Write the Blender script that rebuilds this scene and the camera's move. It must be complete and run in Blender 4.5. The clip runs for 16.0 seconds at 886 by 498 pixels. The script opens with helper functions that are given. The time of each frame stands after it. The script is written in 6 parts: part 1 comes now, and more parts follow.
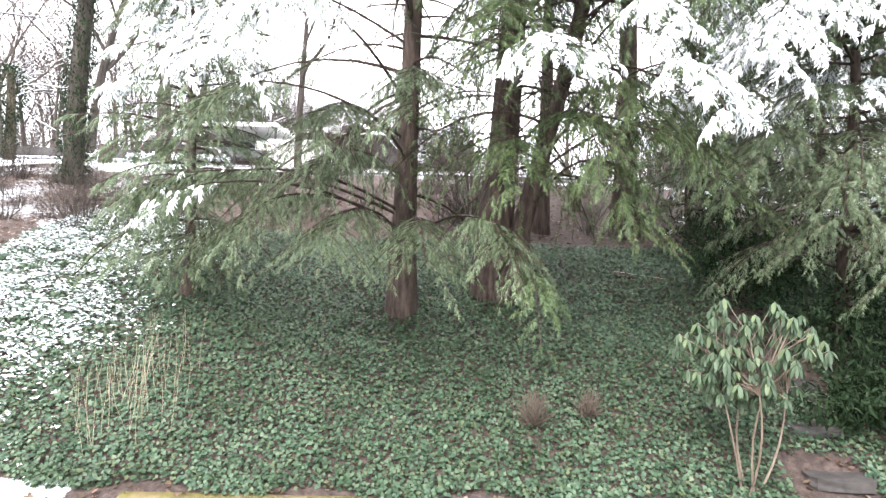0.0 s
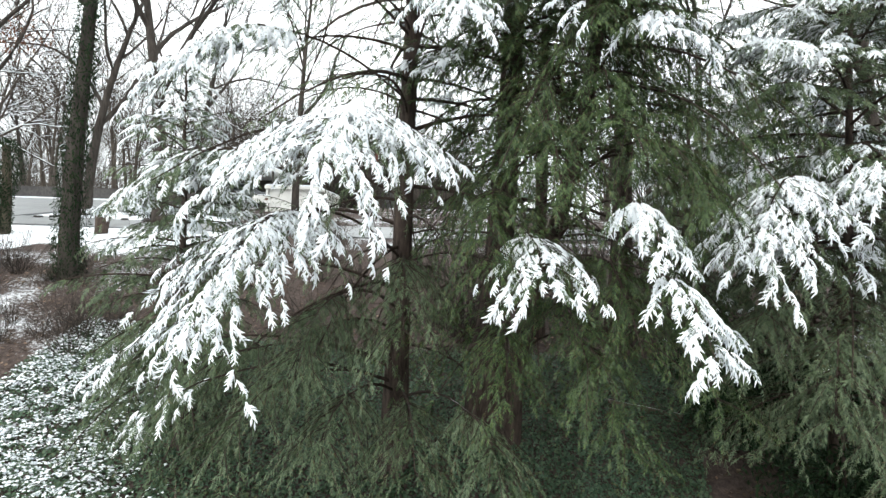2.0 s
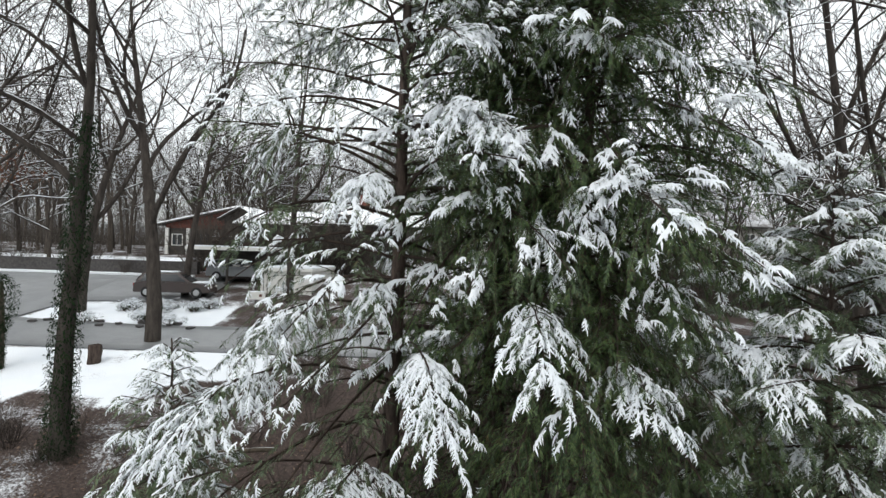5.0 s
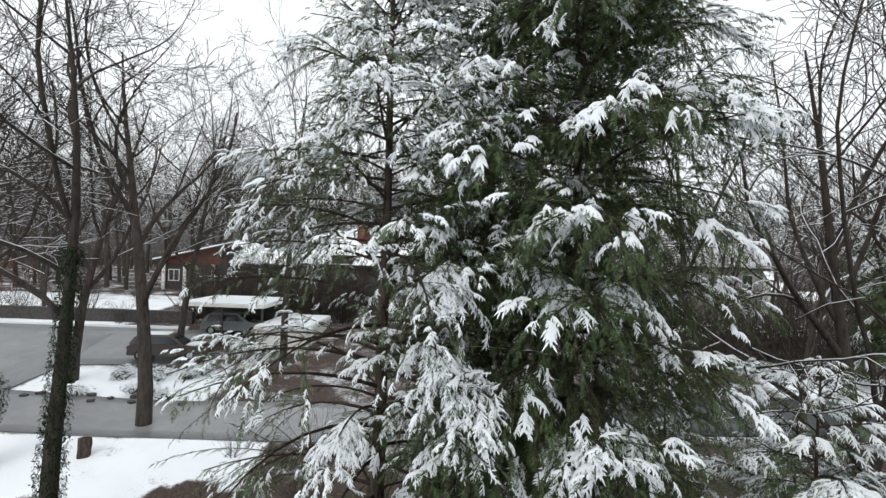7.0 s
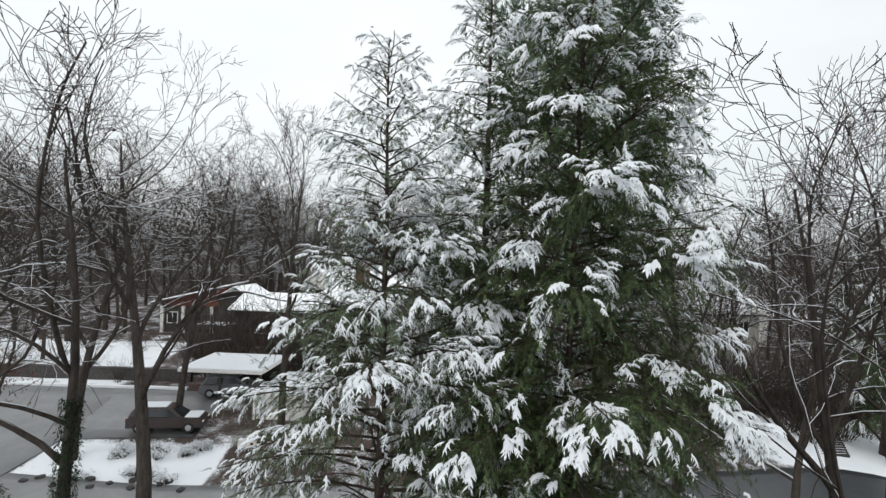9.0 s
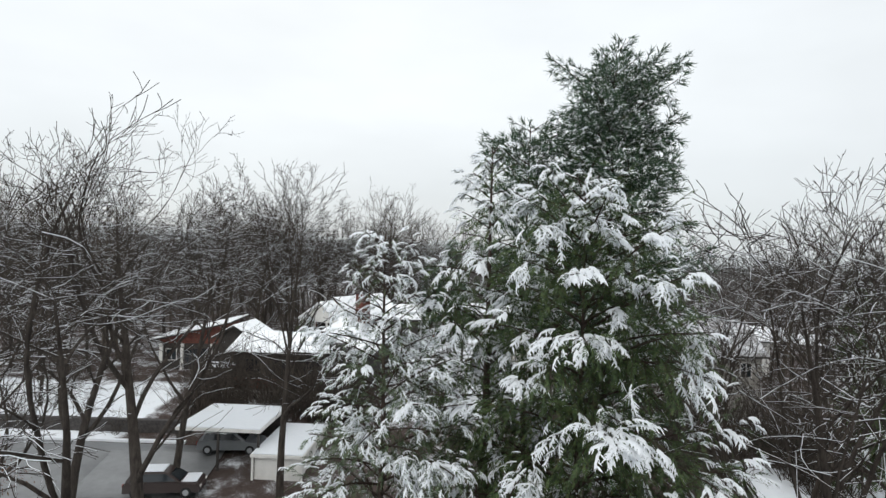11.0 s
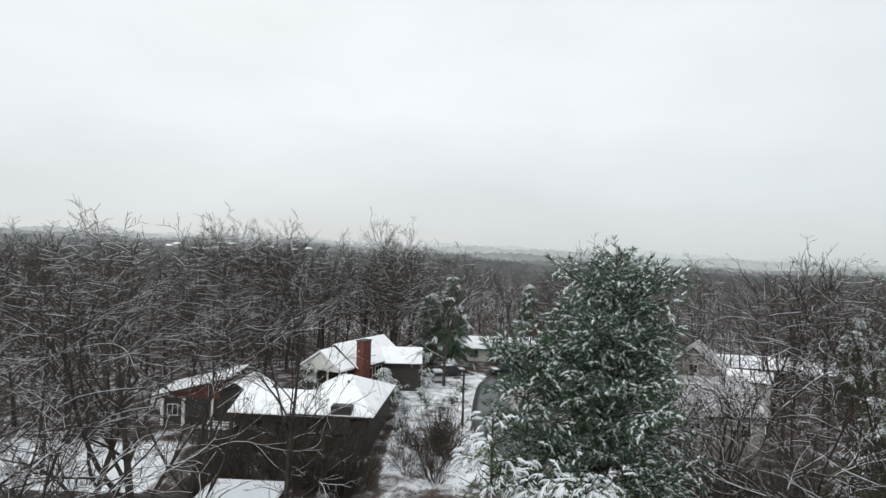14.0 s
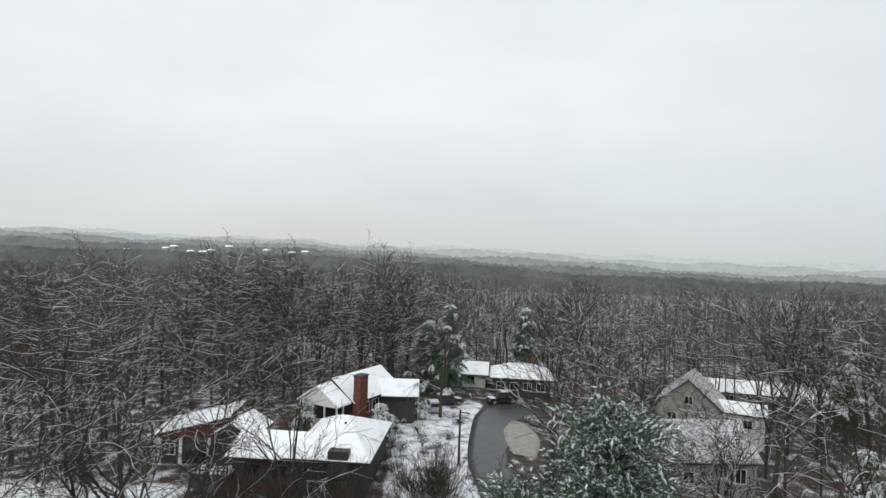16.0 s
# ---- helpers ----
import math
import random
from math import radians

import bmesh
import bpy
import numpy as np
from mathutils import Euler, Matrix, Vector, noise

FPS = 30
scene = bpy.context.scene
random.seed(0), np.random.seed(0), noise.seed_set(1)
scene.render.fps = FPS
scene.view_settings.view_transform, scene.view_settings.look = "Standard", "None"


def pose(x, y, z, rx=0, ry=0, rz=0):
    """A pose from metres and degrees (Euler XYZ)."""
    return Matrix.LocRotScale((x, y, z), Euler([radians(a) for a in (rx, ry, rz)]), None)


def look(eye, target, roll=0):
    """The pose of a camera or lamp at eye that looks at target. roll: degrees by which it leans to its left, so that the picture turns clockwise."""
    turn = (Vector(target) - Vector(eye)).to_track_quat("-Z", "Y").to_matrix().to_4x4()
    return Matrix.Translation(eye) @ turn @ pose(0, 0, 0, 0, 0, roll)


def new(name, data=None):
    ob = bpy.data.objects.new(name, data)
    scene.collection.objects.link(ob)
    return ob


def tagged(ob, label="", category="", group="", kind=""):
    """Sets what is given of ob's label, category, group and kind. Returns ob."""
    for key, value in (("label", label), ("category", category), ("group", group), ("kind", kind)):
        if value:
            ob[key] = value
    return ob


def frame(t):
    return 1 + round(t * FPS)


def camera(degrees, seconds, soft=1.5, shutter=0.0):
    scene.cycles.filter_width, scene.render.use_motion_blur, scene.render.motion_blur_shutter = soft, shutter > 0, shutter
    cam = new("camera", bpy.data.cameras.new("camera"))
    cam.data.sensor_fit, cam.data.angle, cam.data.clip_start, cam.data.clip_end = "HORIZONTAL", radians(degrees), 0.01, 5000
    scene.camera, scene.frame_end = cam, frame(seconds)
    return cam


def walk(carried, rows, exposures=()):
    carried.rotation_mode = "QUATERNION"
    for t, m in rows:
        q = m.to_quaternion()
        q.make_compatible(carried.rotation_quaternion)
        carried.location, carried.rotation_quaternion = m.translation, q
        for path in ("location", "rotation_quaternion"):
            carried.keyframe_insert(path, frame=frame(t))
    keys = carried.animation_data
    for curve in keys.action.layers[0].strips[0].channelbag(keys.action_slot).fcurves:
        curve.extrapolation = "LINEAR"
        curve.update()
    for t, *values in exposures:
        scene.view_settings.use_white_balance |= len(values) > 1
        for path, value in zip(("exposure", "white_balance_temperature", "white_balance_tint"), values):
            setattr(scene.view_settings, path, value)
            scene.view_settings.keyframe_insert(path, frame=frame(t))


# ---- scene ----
# ---------------------------------------------------------------- camera
PATH = [
    (0, (-0.102, 0.083, 3.538), (-0.105, 2.083, 3.542), 1.9),
    (0.5, (-0.111, 0.083, 4.194), (-0.113, 2.083, 4.203), 1.9),
    (1, (-0.072, 0.106, 4.925), (-0.075, 2.106, 4.932), 1.9),
    (1.5, (-0.07, 0.124, 5.686), (-0.072, 2.124, 5.698), 1.8),
    (2, (-0.054, 0.09, 6.464), (-0.056, 2.09, 6.472), 1.8),
    (2.5, (-0.035, 0.1, 7.346), (-0.035, 2.1, 7.352), 1.7),
    (3, (-0.063, 0.144, 8.221), (-0.062, 2.144, 8.228), 1.7),
    (3.5, (-0.085, 0.081, 9.112), (-0.081, 2.081, 9.12), 1.7),
    (4, (-0.101, -0.071, 10.019), (-0.094, 1.929, 10.033), 1.7),
    (6.5, (0.349, 0.07, 15.002), (0.344, 2.07, 15.0), 1.9),
    (7, (0.334, 0.083, 16.016), (0.334, 2.083, 16.019), 1.9),
    (7.5, (0.368, -0.007, 17.171), (0.36, 1.993, 17.169), 1.8),
    (8, (0.349, -0.085, 18.419), (0.349, 1.915, 18.416), 1.8),
    (8.5, (0.355, -0.209, 19.527), (0.356, 1.791, 19.531), 1.8),
    (9, (0.321, -0.172, 20.54), (0.325, 1.828, 20.544), 1.8),
    (9.5, (0.276, -0.127, 21.588), (0.283, 1.873, 21.594), 1.7),
    (12, (0.231, 0.342, 26.25), (0.225, 2.342, 26.257), 1.8),
    (12.5, (0.202, 0.19, 27.248), (0.197, 2.19, 27.253), 1.6),
    (13, (0.206, 0.222, 28.241), (0.2, 2.222, 28.249), 1.8),
    (13.5, (0.096, 0.186, 29.27), (0.095, 2.186, 29.277), 1.8),
    (14, (0.078, 0.145, 30.259), (0.076, 2.145, 30.267), 1.7),
    (14.5, (0.069, 0.089, 31.299), (0.07, 2.089, 31.308), 1.7),
    (15, (0.034, -0.086, 32.398), (0.037, 1.914, 32.409), 1.8),
    (15.5, (-0.055, -0.162, 33.495), (-0.049, 1.838, 33.507), 1.9),
    (16, (-0.088, -0.235, 34.609), (-0.08, 1.765, 34.621), 2.0),
]
cam = camera(75.0, 16.0, soft=1.4, shutter=0.0)
EXPOSURES = [(0.0, 2.8, 6500, 16), (1.0, 2.25, 6500, 11), (2.0, 1.35, 6500, 7), (3.0, 0.64, 6500, 8), (4.2, 0.55, 6500, 9), (7.5, 0.42, 6500, 10), (9.0, 0.25, 6500, 10), (12.0, 0.2, 6500, 10), (16.0, 0.05, 6500, 10)]
walk(cam, [(t, look(eye, target, roll)) for t, eye, target, roll in PATH], EXPOSURES)

# ---------------------------------------------------------------- world and sun
SKY_STRENGTH = 1.0
world = bpy.data.worlds.new("overcast_sky")
scene.world = world
world.use_nodes = True
wt = world.node_tree
wt.nodes.clear()
w_out = wt.nodes.new("ShaderNodeOutputWorld")
w_bg = wt.nodes.new("ShaderNodeBackground")
w_sky = wt.nodes.new("ShaderNodeTexSky")
w_sky.sky_type = "NISHITA"
w_sky.sun_disc = False
w_sky.sun_elevation = radians(38)
w_sky.sun_rotation = radians(-20)
w_dim = wt.nodes.new("ShaderNodeMix")
w_dim.data_type = "RGBA"
w_dim.blend_type = "MULTIPLY"
w_dim.inputs[0].default_value = 1.0
w_dim.inputs[7].default_value = (0.08, 0.08, 0.08, 1)
wt.links.new(w_sky.outputs[0], w_dim.inputs[6])
# the cloud deck: pale grey, a little darker at the horizon, softly mottled
w_co = wt.nodes.new("ShaderNodeTexCoord")
w_sep = wt.nodes.new("ShaderNodeSeparateXYZ")
w_ramp = wt.nodes.new("ShaderNodeValToRGB")
w_ramp.color_ramp.elements[0].position = 0.0
w_ramp.color_ramp.elements[0].color = (0.60, 0.64, 0.66, 1)
w_ramp.color_ramp.elements[1].position = 0.22
w_ramp.color_ramp.elements[1].color = (0.82, 0.86, 0.88, 1)
w_map = wt.nodes.new("ShaderNodeMapping")
w_map.inputs["Scale"].default_value = (1.0, 1.0, 2.6)
w_noise = wt.nodes.new("ShaderNodeTexNoise")
w_noise.inputs["Scale"].default_value = 2.3
w_noise.inputs["Detail"].default_value = 4
w_nr = wt.nodes.new("ShaderNodeMapRange")
w_nr.inputs[1].default_value, w_nr.inputs[2].default_value = 0.3, 0.7
w_nr.inputs[3].default_value, w_nr.inputs[4].default_value = 0.94, 1.06
w_mul = wt.nodes.new("ShaderNodeVectorMath")
w_mul.operation = "SCALE"
w_mix = wt.nodes.new("ShaderNodeMix")
w_mix.data_type = "RGBA"
w_mix.inputs[0].default_value = 0.93
wt.links.new(w_co.outputs["Generated"], w_sep.inputs[0])
wt.links.new(w_sep.outputs[2], w_ramp.inputs[0])
wt.links.new(w_co.outputs["Generated"], w_map.inputs[0])
wt.links.new(w_map.outputs[0], w_noise.inputs["Vector"])
wt.links.new(w_noise.outputs[0], w_nr.inputs[0])
wt.links.new(w_ramp.outputs[0], w_mul.inputs[0])
wt.links.new(w_nr.outputs[0], w_mul.inputs["Scale"])
wt.links.new(w_dim.outputs[2], w_mix.inputs[6])
wt.links.new(w_mul.outputs[0], w_mix.inputs[7])
wt.links.new(w_mix.outputs[2], w_bg.inputs[0])
w_bg.inputs[1].default_value = SKY_STRENGTH
wt.links.new(w_bg.outputs[0], w_out.inputs[0])

sun_data = bpy.data.lights.new("sun", "SUN")
sun_data.energy = 1.0
sun_data.angle = radians(40)
sun_data.color = (1.0, 0.97, 0.93)
sun = new("sun", sun_data)
sun.matrix_world = look((-20, -40, 60), (0, 10, 5))

# ---------------------------------------------------------------- materials
def ramp(nt, x, y, points, fac):
    n = nt.nodes.new("ShaderNodeValToRGB")
    n.location = (x, y)
    els = n.color_ramp.elements
    while len(els) < len(points):
        els.new(0.5)
    for e, (p, c) in zip(els, points):
        e.position = p
        e.color = (*c, 1)
    nt.links.new(fac, n.inputs[0])
    return n.outputs[0]


def noise_of(nt, scale, detail=5, rough=0.6, stretch=(1, 1, 1), space="Object"):
    co = nt.nodes.new("ShaderNodeTexCoord")
    mp = nt.nodes.new("ShaderNodeMapping")
    mp.inputs["Scale"].default_value = stretch
    nt.links.new(co.outputs[space], mp.inputs[0])
    n = nt.nodes.new("ShaderNodeTexNoise")
    n.inputs["Scale"].default_value = scale
    n.inputs["Detail"].default_value = detail
    n.inputs["Roughness"].default_value = rough
    nt.links.new(mp.outputs[0], n.inputs["Vector"])
    return n.outputs[0]


def mixed(nt, a, b, fac, blend="MIX"):
    m = nt.nodes.new("ShaderNodeMix")
    m.data_type, m.blend_type = "RGBA", blend
    for sock, v in ((m.inputs[0], fac), (m.inputs[6], a), (m.inputs[7], b)):
        if isinstance(v, bpy.types.NodeSocket):
            nt.links.new(v, sock)
        else:
            sock.default_value = v if isinstance(v, float) else (*v, 1)
    return m.outputs[2]


def math_of(nt, op, a, b=0.0, clamp=False):
    m = nt.nodes.new("ShaderNodeMath")
    m.operation, m.use_clamp = op, clamp
    for sock, v in ((m.inputs[0], a), (m.inputs[1], b)):
        if isinstance(v, bpy.types.NodeSocket):
            nt.links.new(v, sock)
        else:
            sock.default_value = v
    return m.outputs[0]


def spread(nt, v, lo, hi, a=0.0, b=1.0):
    m = nt.nodes.new("ShaderNodeMapRange")
    m.clamp = True
    for i, x in enumerate((lo, hi, a, b)):
        m.inputs[i + 1].default_value = x
    nt.links.new(v, m.inputs[0])
    return m.outputs[0]


def material(name, build, rough=0.8, spec=0.3, bump=None, translucent=0.0):
    """build(nt) gives the colour socket; bump: (height socket maker, strength, distance)."""
    m = bpy.data.materials.new(name)
    m.use_nodes = True
    nt = m.node_tree
    b = nt.nodes["Principled BSDF"]
    b.inputs["Roughness"].default_value = rough
    b.inputs["Specular IOR Level"].default_value = spec
    c = build(nt)
    if isinstance(c, tuple):
        b.inputs["Base Color"].default_value = (*c, 1)
    else:
        nt.links.new(c, b.inputs["Base Color"])
    if bump:
        n = nt.nodes.new("ShaderNodeBump")
        n.inputs["Strength"].default_value = bump[1]
        n.inputs["Distance"].default_value = bump[2]
        nt.links.new(bump[0](nt), n.inputs["Height"])
        nt.links.new(n.outputs[0], b.inputs["Normal"])
    if translucent:
        t = nt.nodes.new("ShaderNodeBsdfTranslucent")
        mx = nt.nodes.new("ShaderNodeMixShader")
        mx.inputs[0].default_value = translucent
        if isinstance(c, tuple):
            t.inputs[0].default_value = (*c, 1)
        else:
            nt.links.new(c, t.inputs[0])
        nt.links.new(b.outputs[0], mx.inputs[1])
        nt.links.new(t.outputs[0], mx.inputs[2])
        nt.links.new(mx.outputs[0], nt.nodes["Material Output"].inputs[0])
    return m


def island(nt):
    return nt.nodes.new("ShaderNodeNewGeometry").outputs["Random Per Island"]


def normal_up(nt):
    g = nt.nodes.new("ShaderNodeNewGeometry")
    s = nt.nodes.new("ShaderNodeSeparateXYZ")
    nt.links.new(g.outputs["Normal"], s.inputs[0])
    return s.outputs[2]


SNOW = (0.90, 0.92, 0.94)


def foliage(name, dark, mid, light, brown=(0.10, 0.07, 0.03), rough=0.5, spec=0.4):
    def build(nt):
        r = ramp(nt, 0, 0, [(0.0, dark), (0.45, mid), (0.9, light), (1.0, brown)], island(nt))
        n = noise_of(nt, 1.1, 3)
        return mixed(nt, r, mixed(nt, r, (0.55, 0.6, 0.5), 1.0, "MULTIPLY"), spread(nt, n, 0.4, 0.65))
    return material(name, build, rough, spec, translucent=0.3)


M_HEMLOCK = foliage("hemlock_needles", (0.052, 0.080, 0.044), (0.104, 0.144, 0.080), (0.175, 0.222, 0.122))
M_CEDAR = foliage("dense_conifer_needles", (0.028, 0.052, 0.022), (0.062, 0.102, 0.038), (0.120, 0.172, 0.058))
M_PINE = foliage("pine_needles", (0.044, 0.086, 0.058), (0.092, 0.152, 0.100), (0.160, 0.230, 0.150))
M_IVY = foliage("ivy_leaf", (0.040, 0.078, 0.046), (0.070, 0.122, 0.072), (0.125, 0.185, 0.112), (0.14, 0.15, 0.07))
M_RHODO = foliage("rhododendron_leaf", (0.045, 0.080, 0.045), (0.080, 0.130, 0.072), (0.150, 0.205, 0.135), (0.13, 0.16, 0.06))
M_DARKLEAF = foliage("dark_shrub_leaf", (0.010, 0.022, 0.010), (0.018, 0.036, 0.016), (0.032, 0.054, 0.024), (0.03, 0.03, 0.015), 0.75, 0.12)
M_REDLEAF = foliage("dry_red_leaf", (0.10, 0.022, 0.014), (0.16, 0.05, 0.025), (0.20, 0.09, 0.04))

M_SNOW = material("snow", lambda nt: mixed(nt, SNOW, (0.78, 0.82, 0.87), noise_of(nt, 5, 4)), 0.75, 0.2,
                  bump=(lambda nt: noise_of(nt, 45, 4), 0.35, 0.02), translucent=0.15)


def bark(name, dark, light, snow=0.0, scale=6.0, vary=0.0):
    def build(nt):
        n = noise_of(nt, scale, 6, 0.65, (1, 1, 0.22))
        c = ramp(nt, 0, 0, [(0.3, dark), (0.7, light)], n)
        if vary:
            each = nt.nodes.new("ShaderNodeObjectInfo").outputs["Random"]
            c = mixed(nt, mixed(nt, c, (0.45, 0.45, 0.47), 1.0, "MULTIPLY"), c, each)
        if snow:
            up = math_of(nt, "ADD", normal_up(nt), math_of(nt, "MULTIPLY", noise_of(nt, 0.5, 2), 0.7))
            if vary:
                up = math_of(nt, "ADD", up, math_of(nt, "MULTIPLY", math_of(nt, "SUBTRACT", each, 0.6), vary))
            c = mixed(nt, c, SNOW, spread(nt, up, snow, snow + 0.10))
        return c
    return material(name, build, 0.9, 0.15, bump=(lambda nt: noise_of(nt, scale * 2.2, 6, 0.75, (1, 1, 0.16)), 1.0, 0.06))


M_TRUNK = bark("reddish_conifer_bark", (0.020, 0.015, 0.013), (0.115, 0.085, 0.070), scale=9.0)
M_TWIG = bark("dark_twig", (0.030, 0.022, 0.018), (0.085, 0.062, 0.050), 1.42)
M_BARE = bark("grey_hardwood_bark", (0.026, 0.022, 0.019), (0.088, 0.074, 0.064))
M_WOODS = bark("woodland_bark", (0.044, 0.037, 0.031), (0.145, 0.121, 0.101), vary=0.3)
# woodland bark again, paled and greyed to put distance haze into its colour
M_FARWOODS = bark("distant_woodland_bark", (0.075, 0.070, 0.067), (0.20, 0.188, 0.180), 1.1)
M_IVYBARK = bark("ivy_clad_bark", (0.040, 0.034, 0.024), (0.130, 0.105, 0.080), 1.25)


def build_ground(nt):
    at = nt.nodes.new("ShaderNodeAttribute")
    at.attribute_name = "cover"
    litter = ramp(nt, 0, 0, [(0.25, (0.022, 0.017, 0.015)), (0.5, (0.066, 0.049, 0.043)), (0.75, (0.15, 0.112, 0.096))],
                  noise_of(nt, 9.0, 8, 0.75))
    patch = math_of(nt, "ADD", math_of(nt, "MULTIPLY", noise_of(nt, 0.55, 4), 0.45), math_of(nt, "MULTIPLY", noise_of(nt, 11.0, 8, 0.85), 0.55))
    lift = math_of(nt, "ADD", patch, math_of(nt, "SUBTRACT", at.outputs["Fac"], 0.5))
    return mixed(nt, litter, mixed(nt, SNOW, (0.78, 0.82, 0.87), noise_of(nt, 0.8, 3)), spread(nt, lift, 0.46, 0.56))


M_GROUND = material("leaf_litter_and_snow", build_ground, 0.9, 0.15, bump=(lambda nt: noise_of(nt, 14, 8, 0.75), 0.7, 0.06))
M_ASPHALT = material("wet_asphalt", lambda nt: ramp(nt, 0, 0, [(0.3, (0.038, 0.042, 0.046)), (0.7, (0.072, 0.077, 0.082))],
                     noise_of(nt, 0.7, 6, 0.7)), 0.3, 0.45, bump=(lambda nt: noise_of(nt, 60, 3), 0.3, 0.01))
# wet asphalt again, its base colour lightened to paint in the reflected sky
M_LANE = material("slushy_asphalt", lambda nt: ramp(nt, 0, 0, [(0.3, (0.17, 0.175, 0.178)), (0.7, (0.26, 0.265, 0.27))], noise_of(nt, 0.7, 6, 0.7)), 0.35, 0.6,
                  bump=(lambda nt: noise_of(nt, 60, 3), 0.3, 0.01))
M_CONCRETE = material("pale_concrete", lambda nt: ramp(nt, 0, 0, [(0.3, (0.26, 0.245, 0.22)), (0.7, (0.40, 0.38, 0.35))], noise_of(nt, 1.5, 6)), 0.85)
M_BRICK = material("red_brick", lambda nt: ramp(nt, 0, 0, [(0.3, (0.09, 0.034, 0.027)), (0.7, (0.18, 0.07, 0.052))], noise_of(nt, 3.0, 6)), 0.9)
M_WHITE = material("white_paint", lambda nt: ramp(nt, 0, 0, [(0.3, (0.62, 0.61, 0.58)), (0.7, (0.78, 0.77, 0.74))], noise_of(nt, 1.2, 5)), 0.6)
M_DARKWALL = material("dark_siding", lambda nt: ramp(nt, 0, 0, [(0.3, (0.03, 0.028, 0.026)), (0.7, (0.07, 0.062, 0.055))], noise_of(nt, 2.5, 5, 0.6, (1, 1, 6))), 0.8)
M_GLASS = material("window_glass", lambda nt: (0.02, 0.024, 0.028), 0.08, 0.6)
M_ROOFSNOW = material("snowy_roof", lambda nt: mixed(nt, SNOW, (0.62, 0.64, 0.67), spread(nt, noise_of(nt, 0.9, 6, 0.7), 0.52, 0.75)), 0.8, 0.2,
                      bump=(lambda nt: noise_of(nt, 6, 5), 0.3, 0.03))

M_DUSTED = material("snow_dusted_shingles", lambda nt: mixed(nt, (0.16, 0.15, 0.145), (0.62, 0.63, 0.65), spread(nt, noise_of(nt, 1.6, 7, 0.75), 0.40, 0.62)), 0.85, 0.2,
                    bump=(lambda nt: noise_of(nt, 12, 5), 0.4, 0.03))

# ---------------------------------------------------------------- mesh helpers
def mesh_from(name, verts, faces, mats, index=None, smooth=False):
    """A mesh from an (n, 3) array and an (m, k) array of k-sided faces, or a list of such arrays."""
    me = bpy.data.meshes.new(name)
    verts = np.asarray(verts, np.float32)
    faces = [np.asarray(f, np.int32) for f in (faces if isinstance(faces, list) else [faces])]
    faces = [f for f in faces if len(f)]
    counts = np.concatenate([np.full(len(f), f.shape[1], np.int32) for f in faces])
    loops = np.concatenate([f.ravel() for f in faces])
    me.vertices.add(len(verts))
    me.vertices.foreach_set("co", verts.ravel())
    me.loops.add(len(loops))
    me.loops.foreach_set("vertex_index", loops)
    me.polygons.add(len(counts))
    me.polygons.foreach_set("loop_start", np.r_[0, np.cumsum(counts)[:-1]].astype(np.int32))
    me.polygons.foreach_set("loop_total", counts)
    for m in mats if isinstance(mats, (list, tuple)) else [mats]:
        me.materials.append(m)
    if index is not None:
        me.polygons.foreach_set("material_index", np.asarray(index, np.int32))
    if smooth:
        me.polygons.foreach_set("use_smooth", np.ones(len(counts), bool))
    me.update(calc_edges=True)
    return me


def part_of(name, me, parent, label=""):
    ob = new(name, me)
    ob.parent = parent
    if label:
        ob["label"] = label
    return ob


def part(name, bm, mat, parent, label=""):
    me = bpy.data.meshes.new(name)
    bm.to_mesh(me)
    bm.free()
    me.materials.append(mat)
    return part_of(name, me, parent, label)


def thing(name, m, label, category, group="", kind=""):
    ob = new(name)
    ob.matrix_world = m
    return tagged(ob, label, category, group, kind)


def box(bm, x0, x1, y0, y1, z0, z1, bevel=0.0):
    made = bmesh.ops.create_cube(bm, size=1.0, matrix=Matrix.Translation(((x0 + x1) / 2, (y0 + y1) / 2, (z0 + z1) / 2))
                                 @ Matrix.Diagonal((abs(x1 - x0), abs(y1 - y0), abs(z1 - z0), 1)))
    if bevel:
        edges = list({e for v in made["verts"] for e in v.link_edges})
        bmesh.ops.bevel(bm, geom=edges, offset=bevel, segments=1, affect="EDGES")
    return bm


def box_part(name, parent, mat, x0, x1, y0, y1, z0, z1, bevel=0.0, label=""):
    return part(name, box(bmesh.new(), x0, x1, y0, y1, z0, z1, bevel), mat, parent, label)


def tubes(lines, sides):
    """Tapered tubes along polylines: lines is a list of (points (n, 3), radii (n,)). Returns verts and quads."""
    vs, fs, at = [], [], 0
    ang = np.arange(sides) * 2 * np.pi / sides
    ca, sa = np.cos(ang), np.sin(ang)
    for p, r in lines:
        d = np.gradient(p, axis=0)
        d /= np.linalg.norm(d, axis=1, keepdims=True) + 1e-9
        ref = np.where(np.abs(d[:, 2:3]) > 0.9, [[1.0, 0, 0]], [[0, 0, 1.0]])
        u = np.cross(d, ref)
        u /= np.linalg.norm(u, axis=1, keepdims=True) + 1e-9
        w = np.cross(u, d)
        ring = p[:, None] + r[:, None, None] * (ca[None, :, None] * u[:, None] + sa[None, :, None] * w[:, None])
        n = len(p)
        vs.append(ring.reshape(-1, 3))
        i = np.arange(n - 1)[:, None] * sides + np.arange(sides)[None]
        j = np.arange(n - 1)[:, None] * sides + (np.arange(sides)[None] + 1) % sides
        fs.append(np.stack([i, j, j + sides, i + sides], -1).reshape(-1, 4) + at)
        at += n * sides
    return np.concatenate(vs), np.concatenate(fs)


